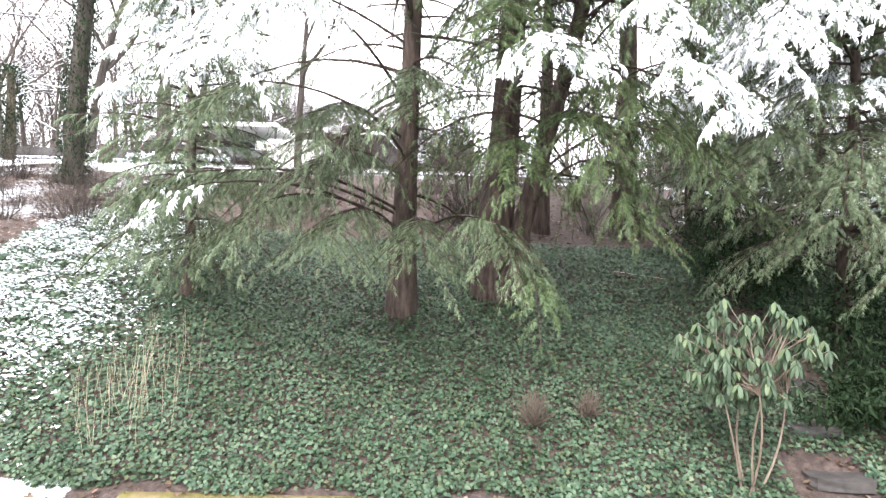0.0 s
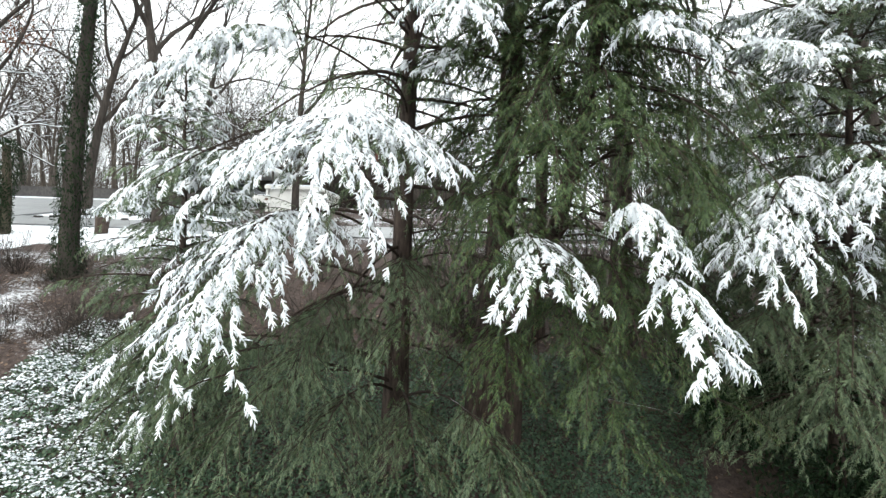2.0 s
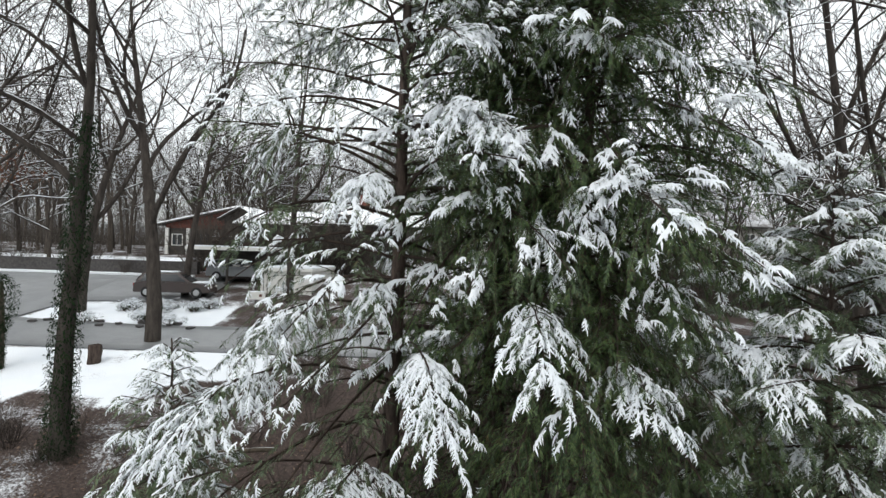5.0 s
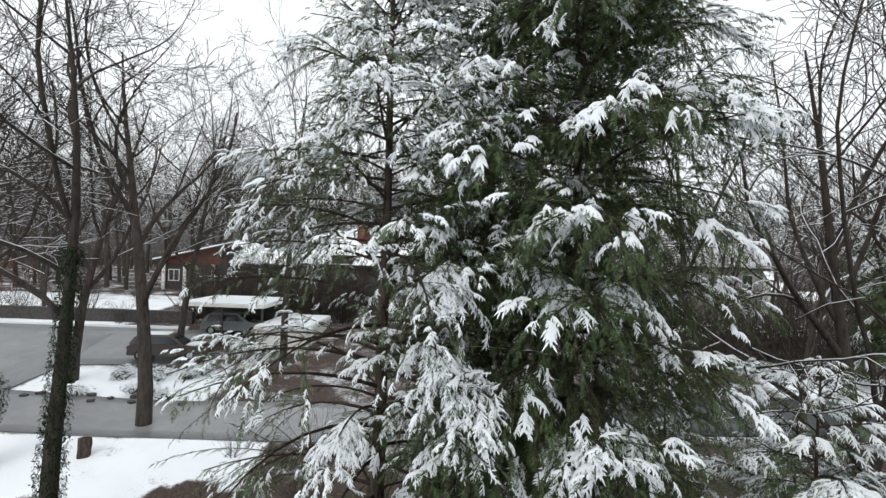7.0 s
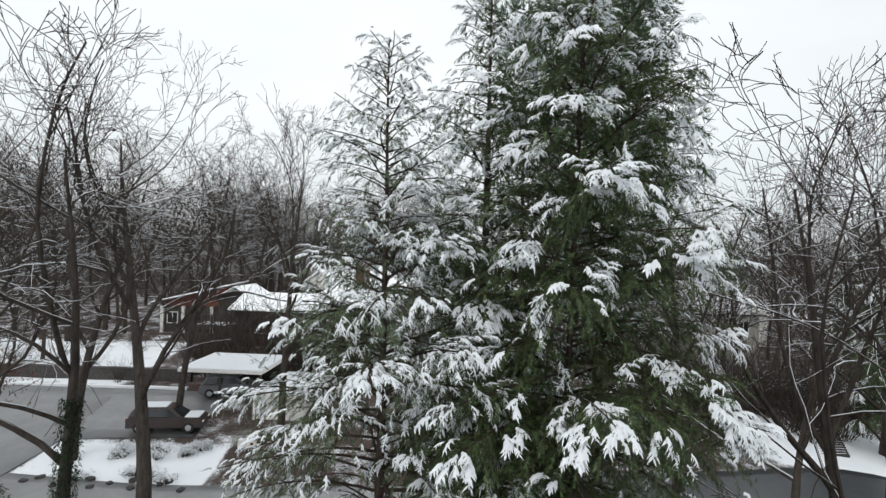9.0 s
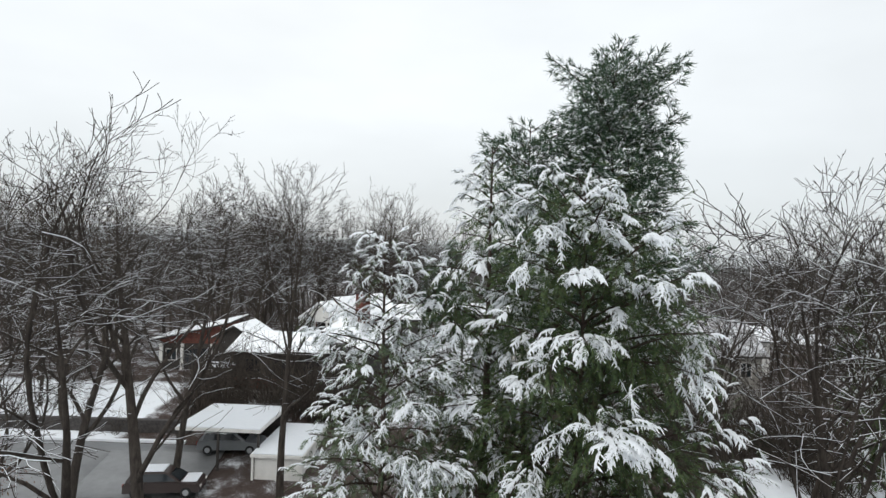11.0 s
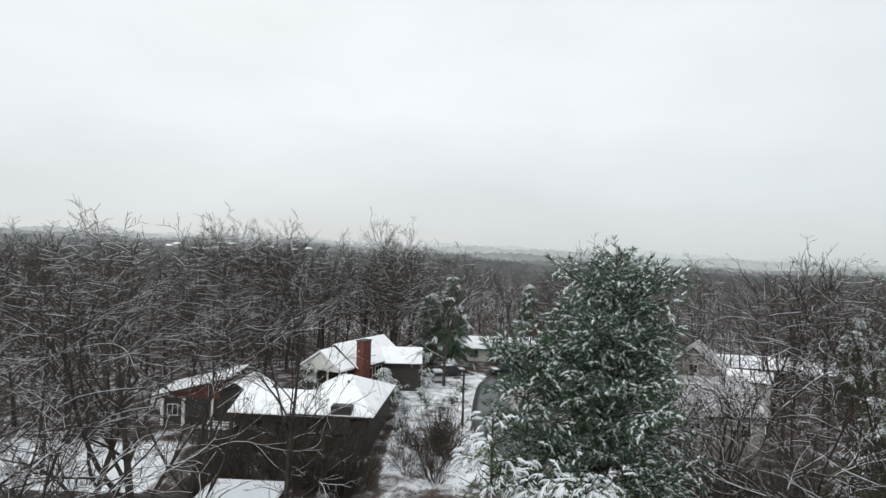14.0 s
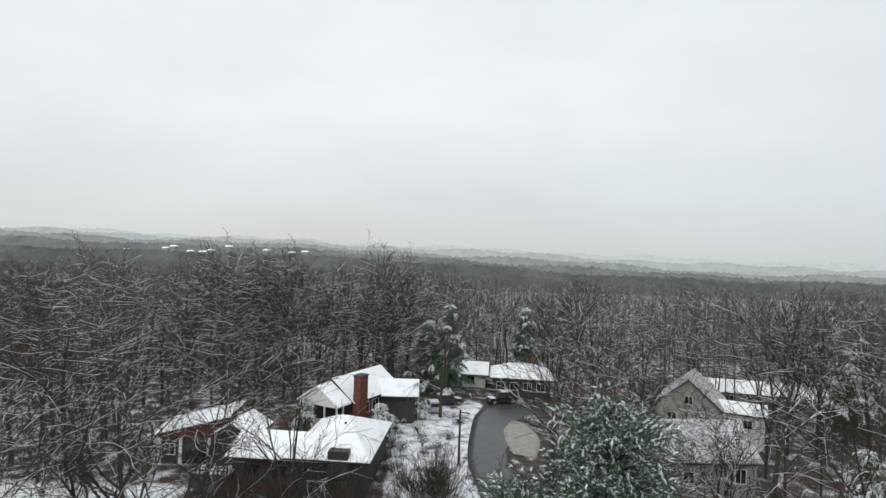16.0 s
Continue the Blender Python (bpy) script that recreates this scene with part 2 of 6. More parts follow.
def scatter(templates, pos, rot, size, rng):
    """Copies of (verts, faces) templates, joined: pos (n,3), rot (n,3,3), size (n,)."""
    pick = rng.integers(0, len(templates), len(pos))
    vs, fs, at = [], [], 0
    for k, (tv, tf) in enumerate(templates):
        m = pick == k
        if not m.any():
            continue
        v = np.einsum("nij,vj->nvi", rot[m], tv) * size[m][:, None, None] + pos[m][:, None]
        n = len(v)
        vs.append(v.reshape(-1, 3))
        fs.append((tf[None] + (np.arange(n) * len(tv))[:, None, None]).reshape(-1, tf.shape[1]) + at)
        at += n * len(tv)
    return np.concatenate(vs), np.concatenate(fs)


def frames_of(axis, up_hint):
    """Rotations whose x is axis and whose z leans to up_hint."""
    x = axis / (np.linalg.norm(axis, axis=1, keepdims=True) + 1e-9)
    y = np.cross(up_hint, x)
    y /= np.linalg.norm(y, axis=1, keepdims=True) + 1e-9
    z = np.cross(x, y)
    return np.stack([x, y, z], -1)


# ---------------------------------------------------------------- ground shape
PROFILE = ((-60, 0.2), (6.6, 0.35), (7.4, 0.5), (8.3, 0.95), (10, 1.75), (12.8, 2.75), (17, 4.2), (22, 5.9), (27, 7.0), (43, 9.4), (55, 10.4),
           (75, 11.4), (110, 11.4), (170, 8.5), (300, 4.0), (600, 0.0), (900, -6.0), (1500, -30.0), (4000, -60.0))
PY, PZ = np.array(PROFILE, float).T


def ground_z(x, y):
    x, y = np.asarray(x, float), np.asarray(y, float)
    z = np.interp(y, PY, PZ)
    near = np.clip((y - 6.5) / 5.0, 0, 1)
    z = z + near * 0.09 * np.clip(-x - 3.0, 0, 9) * np.clip((30 - y) / 14, 0, 1)
    z = z - near * 0.11 * np.clip(x - 9.0, 0, 26)
    bump = 0.10 * np.sin(x * 0.9 + 1.3 * np.sin(y * 0.5)) * np.sin(y * 0.8 + 0.4) * np.clip((y - 7.5) / 4, 0, 1)
    return z + bump * np.clip((26 - y) / 6, 0.0, 1)


# ---------------------------------------------------------------- the ground sheet
def axis_steps(parts):
    return np.unique(np.concatenate([np.arange(a, b, s) for a, b, s in parts] + [[parts[-1][1]]]))


def make_ground():
    xs = axis_steps([(-3000, -300, 150), (-300, -60, 12), (-60, -30, 2.0), (-30, -16, 0.7), (-16, 16, 0.4), (16, 60, 2.0), (60, 300, 12), (300, 3000, 150)])
    ys = axis_steps([(-400, -40, 40), (-40, 5, 3.0), (5, 20, 0.3), (20, 28, 0.6), (28, 60, 1.5), (60, 140, 4), (140, 600, 20), (600, 4000, 170)])
    gx, gy = np.meshgrid(xs, ys, indexing="ij")
    v = np.stack([gx, gy, ground_z(gx, gy)], -1).reshape(-1, 3)
    n, m = len(xs), len(ys)
    i = (np.arange(n - 1)[:, None] * m + np.arange(m - 1)[None]).ravel()
    f = np.stack([i, i + m, i + m + 1, i + 1], -1)
    me = mesh_from("ground", v, f, M_GROUND, smooth=True)
    x, y = v[:, 0], v[:, 1]
    # how much snow got down to the ground: little under the evergreens, much on the open lawns
    cover = np.where(y > 130, 0.46, 0.36)
    cover = np.where((y > 24) & (y < 130), 0.44, cover)
    cover = np.where((y > 11.5) & (y < 22) & (x < -6), 0.435, cover)
    cover = np.where((y < 11.5) & (x < -6.3), 0.72, cover)
    cover = np.where((y < 20) & (x > -8), 0.12 + 0.2 * np.clip((y - 13) / 3, 0, 1), cover)
    cover = np.where((y < 7.3) & (x < -4.5), 0.95, cover)
    wave = 0.9 * np.sin(x * 0.55) + 0.6 * np.sin(x * 1.3 + 1)
    cover = np.where((y > 22.0 + wave) & (y < 26.5) & (x < -8 + wave) & (x > -45), 0.64, cover)
    cover = np.where((y > 30) & (y < 35) & (x < -12) & (x > -23), 0.68, cover)
    cover = np.where((y > 58) & (y < 100) & (x < -20), 0.46, cover)
    cover = np.where((y > 43.5) & (y < 58) & (x < -24) & (x > -45), 0.60, cover)
    cover = np.where((y > 38) & (y < 52) & (x > 23) & (x < 36) & (y < 47), 0.66, cover)
    cover = np.where((y > 50) & (y < 92) & (x > -5) & (x < np.interp(y, [44, 56, 66, 75, 83, 92], [6.5, 4.8, 3.8, 4.8, 5.8, 8])), 0.54, cover)
    at = me.attributes.new("cover", "FLOAT", "POINT")
    at.data.foreach_set("value", cover.astype(np.float32))
    ob = new("ground", me)
    return tagged(ob, "sloping ground of brown leaf litter patched with thin snow", "ground", kind="structure")


make_ground()


def ribbon(name, centre, widths, mat, label, category, lift=0.06, thick=0.14):
    """A strip of paving that follows the ground: centre points and widths across."""
    c = np.array(centre, float)
    s = np.r_[0, np.cumsum(np.linalg.norm(np.diff(c, axis=0), axis=1))]
    t = np.linspace(0, s[-1], max(12, int(s[-1] / 1.5)))
    p = np.stack([np.interp(t, s, c[:, 0]), np.interp(t, s, c[:, 1])], -1)
    for _ in range(3):
        p[1:-1] = (p[:-2] + 2 * p[1:-1] + p[2:]) / 4
    w = np.interp(t, s, widths)
    d = np.gradient(p, axis=0)
    d /= np.linalg.norm(d, axis=1, keepdims=True)
    side = np.stack([d[:, 1], -d[:, 0]], -1)
    k = np.linspace(-0.5, 0.5, 7)
    q = p[:, None] + side[:, None] * (w[:, None] * k[None])[..., None]
    z = ground_z(q[..., 0], q[..., 1]) + lift + 0.05 * (0.25 - k[None] ** 2)
    top = np.concatenate([q, z[..., None]], -1)
    low = top.copy()
    low[..., 2] -= thick
    n, m = top.shape[:2]
    v = np.concatenate([top.reshape(-1, 3), low.reshape(-1, 3)])
    i = (np.arange(n - 1)[:, None] * m + np.arange(m - 1)[None]).ravel()
    f = [np.stack([i, i + 1, i + m + 1, i + m], -1)]
    off = n * m
    for col in (0, m - 1):
        a = np.arange(n - 1) * m + col
        f.append(np.stack([a, a + m, a + m + off, a + off], -1))
    me = mesh_from(name, v, np.concatenate(f), mat, smooth=True)
    return tagged(new(name, me), label, category, kind="structure")


ribbon("road", [(-70, 34), (-30, 29.5), (-15, 28.3), (0, 29)], [5, 5, 4.4, 4.4], M_LANE,
       "wet grey asphalt lane between snowy lawns", "road")
ribbon("road", [(0, 29), (14, 32), (28, 36.5), (46, 31)], [4.4, 4.4, 4.8, 5], M_ASPHALT, "wet dark asphalt lane below a snowy bank", "road")
ribbon("road", [(-90, 40), (-45, 39), (-30, 38.8), (-15, 39.4)], [8.5, 8.5, 8.5, 7], M_LANE, "wet asphalt forecourt along a snowy kerb", "road", lift=0.075)
ribbon("road", [(-28, 27), (-28.5, 34), (-29, 41)], [9, 12, 12], M_LANE, "wet asphalt joining lane and forecourt", "road", lift=0.09)
ribbon("road", [(9.5, 44), (7.2, 56), (6.1, 66), (7.2, 75), (9.0, 83), (13, 89), (20, 91)], [4.4, 4.6, 4.9, 5.3, 6.8, 8, 6], M_ASPHALT,
       "wet dark asphalt cul-de-sac between snowy yards", "road")
ribbon("driveway", [(10.7, 68.0), (11.0, 72), (11.3, 76), (11.6, 81)], [2.6, 4.4, 4.6, 2.0], M_CONCRETE, "pale concrete driveway beside the road", "driveway", lift=0.08)

# ---------------------------------------------------------------- evergreen trees
def frond_templates(rng, n, leaf, width, droop, count):
    """Flat, feathery sprays: a pinnate row of narrow leaflets along +x, one unit long."""
    out = []
    for _ in range(count):
        vs, fs = [], []
        for k in range(n * 2 + 1):
            tip = k == 2 * n
            s = 0.8 if tip else (k // 2 + 0.4 + 0.4 * rng.random()) / n
            side = 0 if tip else (1 if k % 2 else -1)
            ln = leaf * (0.9 if tip else (1.15 - 0.7 * s)) * rng.uniform(0.75, 1.25)
            a = side * rng.uniform(0.45, 1.0)
            base = np.array([s * 0.85, 0, -droop * s * s])
            d = np.array([np.cos(a), np.sin(a), -rng.uniform(0.1, 0.7)])
            d /= np.linalg.norm(d)
            u = np.array([-np.sin(a), np.cos(a), rng.uniform(-0.7, 0.7)]) * width * rng.uniform(0.8, 1.3)
            i = len(vs)
            vs += [base + u, base + d * ln, base - u]
            fs += [[i, i + 1, i + 2]]
        out.append((np.array(vs), np.array(fs)))
    return out


def snow_templates(rng, count, droop=0.30, thick=1.0, fingers=8):
    """The snow that lies along such a spray: an arched spine with tapering fingers that hang from it."""
    out = []
    for _ in range(count):
        vs, fs = [], []
        w = rng.uniform(0.065, 0.10) * thick ** 0.5
        for s, k in ((0.0, 0.6), (0.38, 1.0), (0.74, 0.7)):
            z = -droop * s * s
            off = rng.normal(0, 0.02)
            vs += [[s, off - w * k, z - 0.05], [s, off, z + w * k * thick * rng.uniform(0.5, 0.9)], [s, off + w * k, z - 0.05]]
        vs.append([rng.uniform(0.95, 1.1), rng.normal(0, 0.05), -droop * 1.25])
        for r in (0, 3):
            fs += [[r, r + 3, r + 4], [r, r + 4, r + 1], [r + 1, r + 4, r + 5], [r + 1, r + 5, r + 2]]
        fs += [[6, 9, 7], [7, 9, 8]]
        for k in range(fingers):
            s0 = (k + rng.random()) / (fingers + 0.6)
            a = (1 if k % 2 else -1) * rng.uniform(0.45, 1.15)
            ln, fw = rng.uniform(0.22, 0.5) * (1.15 - 0.4 * s0), rng.uniform(0.034, 0.066) * thick ** 0.5
            c, sn = np.cos(a), np.sin(a)
            i = len(vs)
            for t, q, up in ((0, 0, 0.02), (0.5, -fw, -0.04), (0.5, 0, fw * thick * 0.7), (0.5, fw, -0.04), (1, 0, -0.05)):
                x, y = s0 + t * ln * c - q * sn, t * ln * sn + q * c
                vs.append([x, y, up - droop * (x * x + 0.6 * y * y) - 0.5 * ln * t * t])
            fs += [[i, i + 1, i + 2], [i, i + 2, i + 3], [i + 1, i + 4, i + 2], [i + 2, i + 4, i + 3]]
        out.append((np.array(vs), np.array(fs)))
    return out


T_RNG = np.random.default_rng(5)
FRONDS = frond_templates(T_RNG, 6, 0.44, 0.034, 0.30, 8)
FROND_SNOW = snow_templates(T_RNG, 10)


def tuft_templates(rng, count):
    """Pine tufts: long needles in a brush about +x."""
    out = []
    for _ in range(count):
        vs, fs = [], []
        for k in range(16):
            a, e = rng.uniform(0, 6.283), rng.uniform(0.1, 1.1)
            d = np.array([np.cos(e), np.sin(e) * np.cos(a), np.sin(e) * np.sin(a)])
            u = np.cross(d, rng.normal(size=3))
            u *= 0.042 / np.linalg.norm(u)
            b = np.array([rng.uniform(0, 0.5), 0, 0])
            i = len(vs)
            vs += [b - u, b + d * 0.75, b + u]
            fs += [[i, i + 1, i + 2]]
        out.append((np.array(vs), np.array(fs)))
    return out


TUFTS = tuft_templates(T_RNG, 5)
PINE_SNOW = snow_templates(T_RNG, 8, 0.05, 2.0, 4)
BOUGH_SNOW = snow_templates(T_RNG, 10, 0.30, 1.25, 9)
CAP_SNOW = snow_templates(T_RNG, 10, 0.35, 1.9, 8)


def clumps(p, seed, size):
    """A smooth random field, about -1 to 1, with blobs of the given size in metres."""
    rng = np.random.default_rng(seed)
    f = np.zeros(len(p))
    for k in range(7):
        d = rng.normal(size=3)
        d *= 2 * np.pi / (size * rng.uniform(1.0, 2.6) * np.linalg.norm(d))
        f += np.sin(p @ d + rng.uniform(0, 6.283))
    return f / 2.2


def conifer(name, x, y, top, radius, limbs, seed, mat, label, low=None, snow=0.4, droop=0.46, twig_gap=0.30, frond=0.24, gap=0.115, trunk_r=0.26,
            templates=FRONDS, lift=0.1, category="evergreen tree", reach=None, bare_in=0.0, bare_below=0.0, snow_size=0.55, upper=0.9, ground=None, blotch=1.2, limb_luck=0.45,
            thin=0.0, lean=(0, 0), top_snow=0.9, snow_scale=1.05, missed=0.1, favour=None, rough=0.6, vary=0.1, bushy=0.0, grow=0.4, boughs=(), caps=0, cap_r=0.36):
    """An evergreen with whorled limbs. radius: (height, reach) pairs above sea level; snow: the share of outer sprays that carry it.
    boughs: (x, y, z of the crest, half width, hang, load of snow) of single great boughs."""
    rng = np.random.default_rng(seed)
    base = float(ground_z(x, y)) if ground is None else ground
    rz, rr = np.array(radius, float).T
    low = rz[0] if low is None else low
    tree = thing(name, pose(x, y, base), label, category)
    n = 14
    h = np.linspace(-0.3, top - base, n)
    wob = np.cumsum(rng.normal(0, 0.025, (n, 2)), axis=0)
    wob[:2] = 0
    bow = np.clip(h / 9.0, 0, 1)
    wob += (bow * bow * (3 - 2 * bow))[:, None] * np.array(lean)[None]
    p = np.stack([wob[:, 0], wob[:, 1], h], -1)
    r = trunk_r * (1 - np.clip(h / (top - base), 0, 1)) ** 1.15 + 0.015
    r[0] *= 1.45
    r[1] *= 1.12
    tv, tf = tubes([(p, r)], 12)
    part_of("trunk", mesh_from("trunk", tv, tf, M_TRUNK, smooth=True), tree)
    lines, pos, axis, hint, size, worth, load = [], [], [], [], [], [], []

    def twig(b, td, tl, tdroop, grown, value, laden, hang, step):
        """A side shoot from b along td, set with sprays."""
        nf = max(1, int(tl / step))
        u = (np.arange(nf) + 0.6) / nf
        q3 = b[None] + td[None] * (tl * u)[:, None]
        q3[:, 2] -= tdroop * tl * u ** 2
        fa = np.where(np.arange(nf) % 2 == 0, 1, -1) * rng.uniform(0.2, 0.8, nf)
        fa[-1] *= 0.2
        fc, fs_ = np.cos(fa), np.sin(fa)
        fd = np.stack([td[0] * fc - td[1] * fs_, td[0] * fs_ + td[1] * fc, td[2] - tdroop * u * 1.2 - rng.uniform(0.0, 0.5, nf) * hang], -1)
        if tl > 0.7:
            lines.append((np.vstack([b, q3])[:: 2 if nf > 3 else 1], np.linspace(0.008, 0.004, nf + 1)[:: 2 if nf > 3 else 1]))
        pos.append(q3)
        axis.append(fd)
        hint.append(np.stack([rng.normal(0, 0.35, nf), rng.normal(0, 0.35, nf), np.ones(nf)], -1))
        size.append(frond * grown * rng.uniform(0.7, 1.25, nf))
        worth.append(value + 0.3 * u + rng.normal(0, 0.12, nf))
        load.append(np.full(nf, laden))

    for bx, by, bz, wide, hang, laden in boughs:
        t0 = np.array([np.interp(bz - base, h, wob[:, 0]), np.interp(bz - base, h, wob[:, 1])])
        out = np.array([bx - x, by - y]) - t0
        dist = float(np.linalg.norm(out))
        out /= dist
        far = dist + 0.55 * hang
        hs = np.linspace(0, far, 12)
        over = np.clip((hs - dist + 0.5 * wide) / (far - dist + 0.5 * wide), 0, 1)
        lz = bz - base - 0.10 * np.clip(dist - hs, 0, 9) + 0.10 * dist * np.sin(np.pi * np.clip(hs / dist, 0, 1)) - hang * over ** 1.5
        lp = np.c_[t0[None] + hs[:, None] * out[None], lz]
        lines.append((lp, np.maximum(0.030 * (1 - hs / far) + 0.008, 0.008)))
        for j in range(int(46 * wide + 18 * hang) + 10):
            st = rng.uniform(max(0.25, 1 - (1.35 * wide + 0.55 * hang) / far), 1.0)
            b = np.array([np.interp(st * far, hs, lp[:, i]) for i in range(3)])
            a = (1 if j % 2 else -1) * rng.uniform(0.25, 1.35)
            c, sn = np.cos(a), np.sin(a)
            td = np.array([out[0] * c - out[1] * sn, out[0] * sn + out[1] * c, -0.12 - 0.5 * hang / far])
            twig(b, td, wide * rng.uniform(0.3, 1.1), rng.uniform(0.28, 0.7), 0.175 / frond, 0.0, laden * rng.uniform(0.8, 1.0), 0.65, 0.085)
    for k in range(limbs):
        q = (k + rng.uniform(0, 1)) / limbs
        z = low + (top - 0.1 - low) * q ** upper
        full = np.interp(z, rz, rr)
        az = k * 2.39996 + rng.uniform(-0.45, 0.45)
        ln = full * rng.uniform(rough, 1.12)
        if reach:
            ln *= reach(az, z)
        if ln < 0.12:
            continue
        qq = (z - low) / (top - low)
        up = lift + 0.55 * qq * qq + rng.uniform(-vary, vary)
        sag = droop * (1.15 - qq) * rng.uniform(0.7, 1.25)
        s = np.linspace(0, 1, 8)
        out = np.array([np.cos(az), np.sin(az)])
        bend = rng.normal(0, 0.22)
        side = np.array([-out[1], out[0]])
        pxy = np.interp(z - base, h, wob[:, 0]), np.interp(z - base, h, wob[:, 1])
        lx = np.array(pxy)[None] + ln * (s[:, None] * out[None] + bend * (s ** 2)[:, None] * side[None])
        lp = np.c_[lx, z - base + ln * (up * s - sag * s ** 2.2)]
        lines.append((lp, np.maximum(0.010 + 0.010 * ln * (1 - s) ** 1.3, 0.006)))
        d = np.gradient(lp, axis=0)
        first = 0.12 + bare_in * np.clip((bare_below - z) / 3.0, 0, 1)
        luck = rng.normal(0, limb_luck) + (favour(az, z) if favour else 0)
        count = max(4, int(ln * (1.04 - first) / twig_gap * 2))
        for j in range(count):
            st = first + (1 - first) * (j + rng.random()) / count
            if thin and rng.random() < thin * np.clip((bare_below - z) / 3.5, 0, 1):
                continue
            b = np.array([np.interp(st, s, lp[:, i]) for i in range(3)])
            dd = np.array([np.interp(st, s, d[:, i]) for i in range(3)])
            dd /= np.linalg.norm(dd)
            sgn = 1 if j % 2 else -1
            a = sgn * rng.uniform(0.55, 1.05) * (1 - 0.5 * st ** 3)
            c, sn = np.cos(a), np.sin(a)
            td = np.array([dd[0] * c - dd[1] * sn, dd[0] * sn + dd[1] * c, dd[2] * 0.6 + (rng.normal(0, bushy) if bushy else 0)])
            tl = (0.16 + ln * 0.40 * np.sin(np.pi * min(1, 0.22 + 0.78 * st)) * rng.uniform(0.5, 1.1)) * (1.0 if ln > 1 else 0.85)
            tdroop = rng.uniform(0.25, 0.65) * (droop + 0.35)
            twig(b, td, tl, tdroop, 1 + grow * qq, luck + 1.3 * st + 0.9 * qq + top_snow * qq ** 3, -1.0, droop, gap)
    pos, axis, hint, size, worth, load = map(np.concatenate, (pos, axis, hint, size, worth, load))
    # sprays under other sprays catch little
    cell = np.floor(pos / 0.35).astype(np.int64) + 500
    key = (cell[:, 0] * 2000 + cell[:, 1]) * 2000 + cell[:, 2]
    under = np.isin(key + 1, key).astype(float) + np.isin(key + 2, key)
    great = load >= 0
    worth = worth + blotch * clumps(pos, seed + 1, snow_size) - 0.35 * under - 4.0 * np.clip((6.6 - base - pos[:, 2]) / 1.1, 0, 1)
    snowy = (worth > np.quantile(worth[~great], 1 - snow)) & (pos[:, 2] > 5.5 - base) & (rng.random(len(worth)) > missed)
    snowy = np.where(great, rng.random(len(worth)) < load * (1.12 - 0.3 * under), snowy)
    # round caps of snow on the ends of single boughs
    capped = np.zeros(len(pos), bool)
    if caps:
        reach_at = np.hypot(pos[:, 0] - np.interp(pos[:, 2], h, wob[:, 0]), pos[:, 1] - np.interp(pos[:, 2], h, wob[:, 1])) / (np.interp(pos[:, 2] + base, rz, rr) + 0.1)
        ends = np.flatnonzero((reach_at > 0.72) & ~great & (pos[:, 2] > 9.5 - base) & (under < 1))
        ends = rng.permutation(ends)
        chosen = []
        for i in ends:
            if len(chosen) >= caps:
                break
            if all(np.sum((pos[i] - pos[c]) ** 2) > (1.9 * cap_r) ** 2 for c in chosen):
                chosen.append(i)
        for c in chosen:
            r = cap_r * rng.uniform(0.6, 1.25)
            d = (pos - pos[c]) / [r, r, 0.8 * r]
            on = (np.sum(d * d, axis=1) < 1) & (rng.random(len(pos)) < 1.0 - 0.3 * under)
            capped |= on
            axis[on, 2] *= 0.35
            hint[on, :2] *= 0.5
    rot = frames_of(axis, hint)
    lv, lf = tubes(lines, 3)
    part_of("branchwork", mesh_from("branchwork", lv, lf, M_TWIG), tree, "dark thin drooping branchwork")["kind"] = "stuff"
    fv, ff = scatter(templates, pos, rot, size, rng)
    part_of("crown", mesh_from("crown", fv, ff, mat), tree)["kind"] = "stuff"
    shrink = 1 + 0.8 * grow * np.clip((pos[:, 2] + base - low) / (top - low), 0, 1)
    sv, sf, at = [], [], 0
    for kinds, on, big in ((PINE_SNOW if templates is TUFTS else FROND_SNOW, snowy & ~great & ~capped, 1.0), (BOUGH_SNOW, snowy & great, 1.1), (CAP_SNOW, capped, 1.0)):
        if on.any():
            v, f = scatter(kinds, pos[on] + [0, 0, 0.012], rot[on], size[on] / shrink[on] * snow_scale * big * rng.uniform(0.75, 1.2, on.sum()), rng)
            sv.append(v)
            sf.append(f + at)
            at += len(v)
    sv, sf = np.concatenate(sv), np.concatenate(sf)
    part_of("snow", mesh_from("snow", sv, sf, M_SNOW, smooth=True), tree, "clumps of white snow on the boughs")["kind"] = "stuff"
    return tree


def to_viewer(az, z):
    """Boughs on the open side of the clump reach further than those among the neighbours."""
    return 1.0 + 0.14 * -np.sin(az)


def open_side(az, z):
    """The first hemlock's limbs are long over the snowy bank and short against its neighbours."""
    a = (np.degrees(az) + 180) % 360 - 180
    if -82 < a < -10 and z < 10.5:
        return 0.55
    return 0.9 + 0.10 * -np.sin(az)


def few_low(az, z):
    """Low down only the great boughs carry much."""
    return -1.3 if z < 11.5 else 0.0


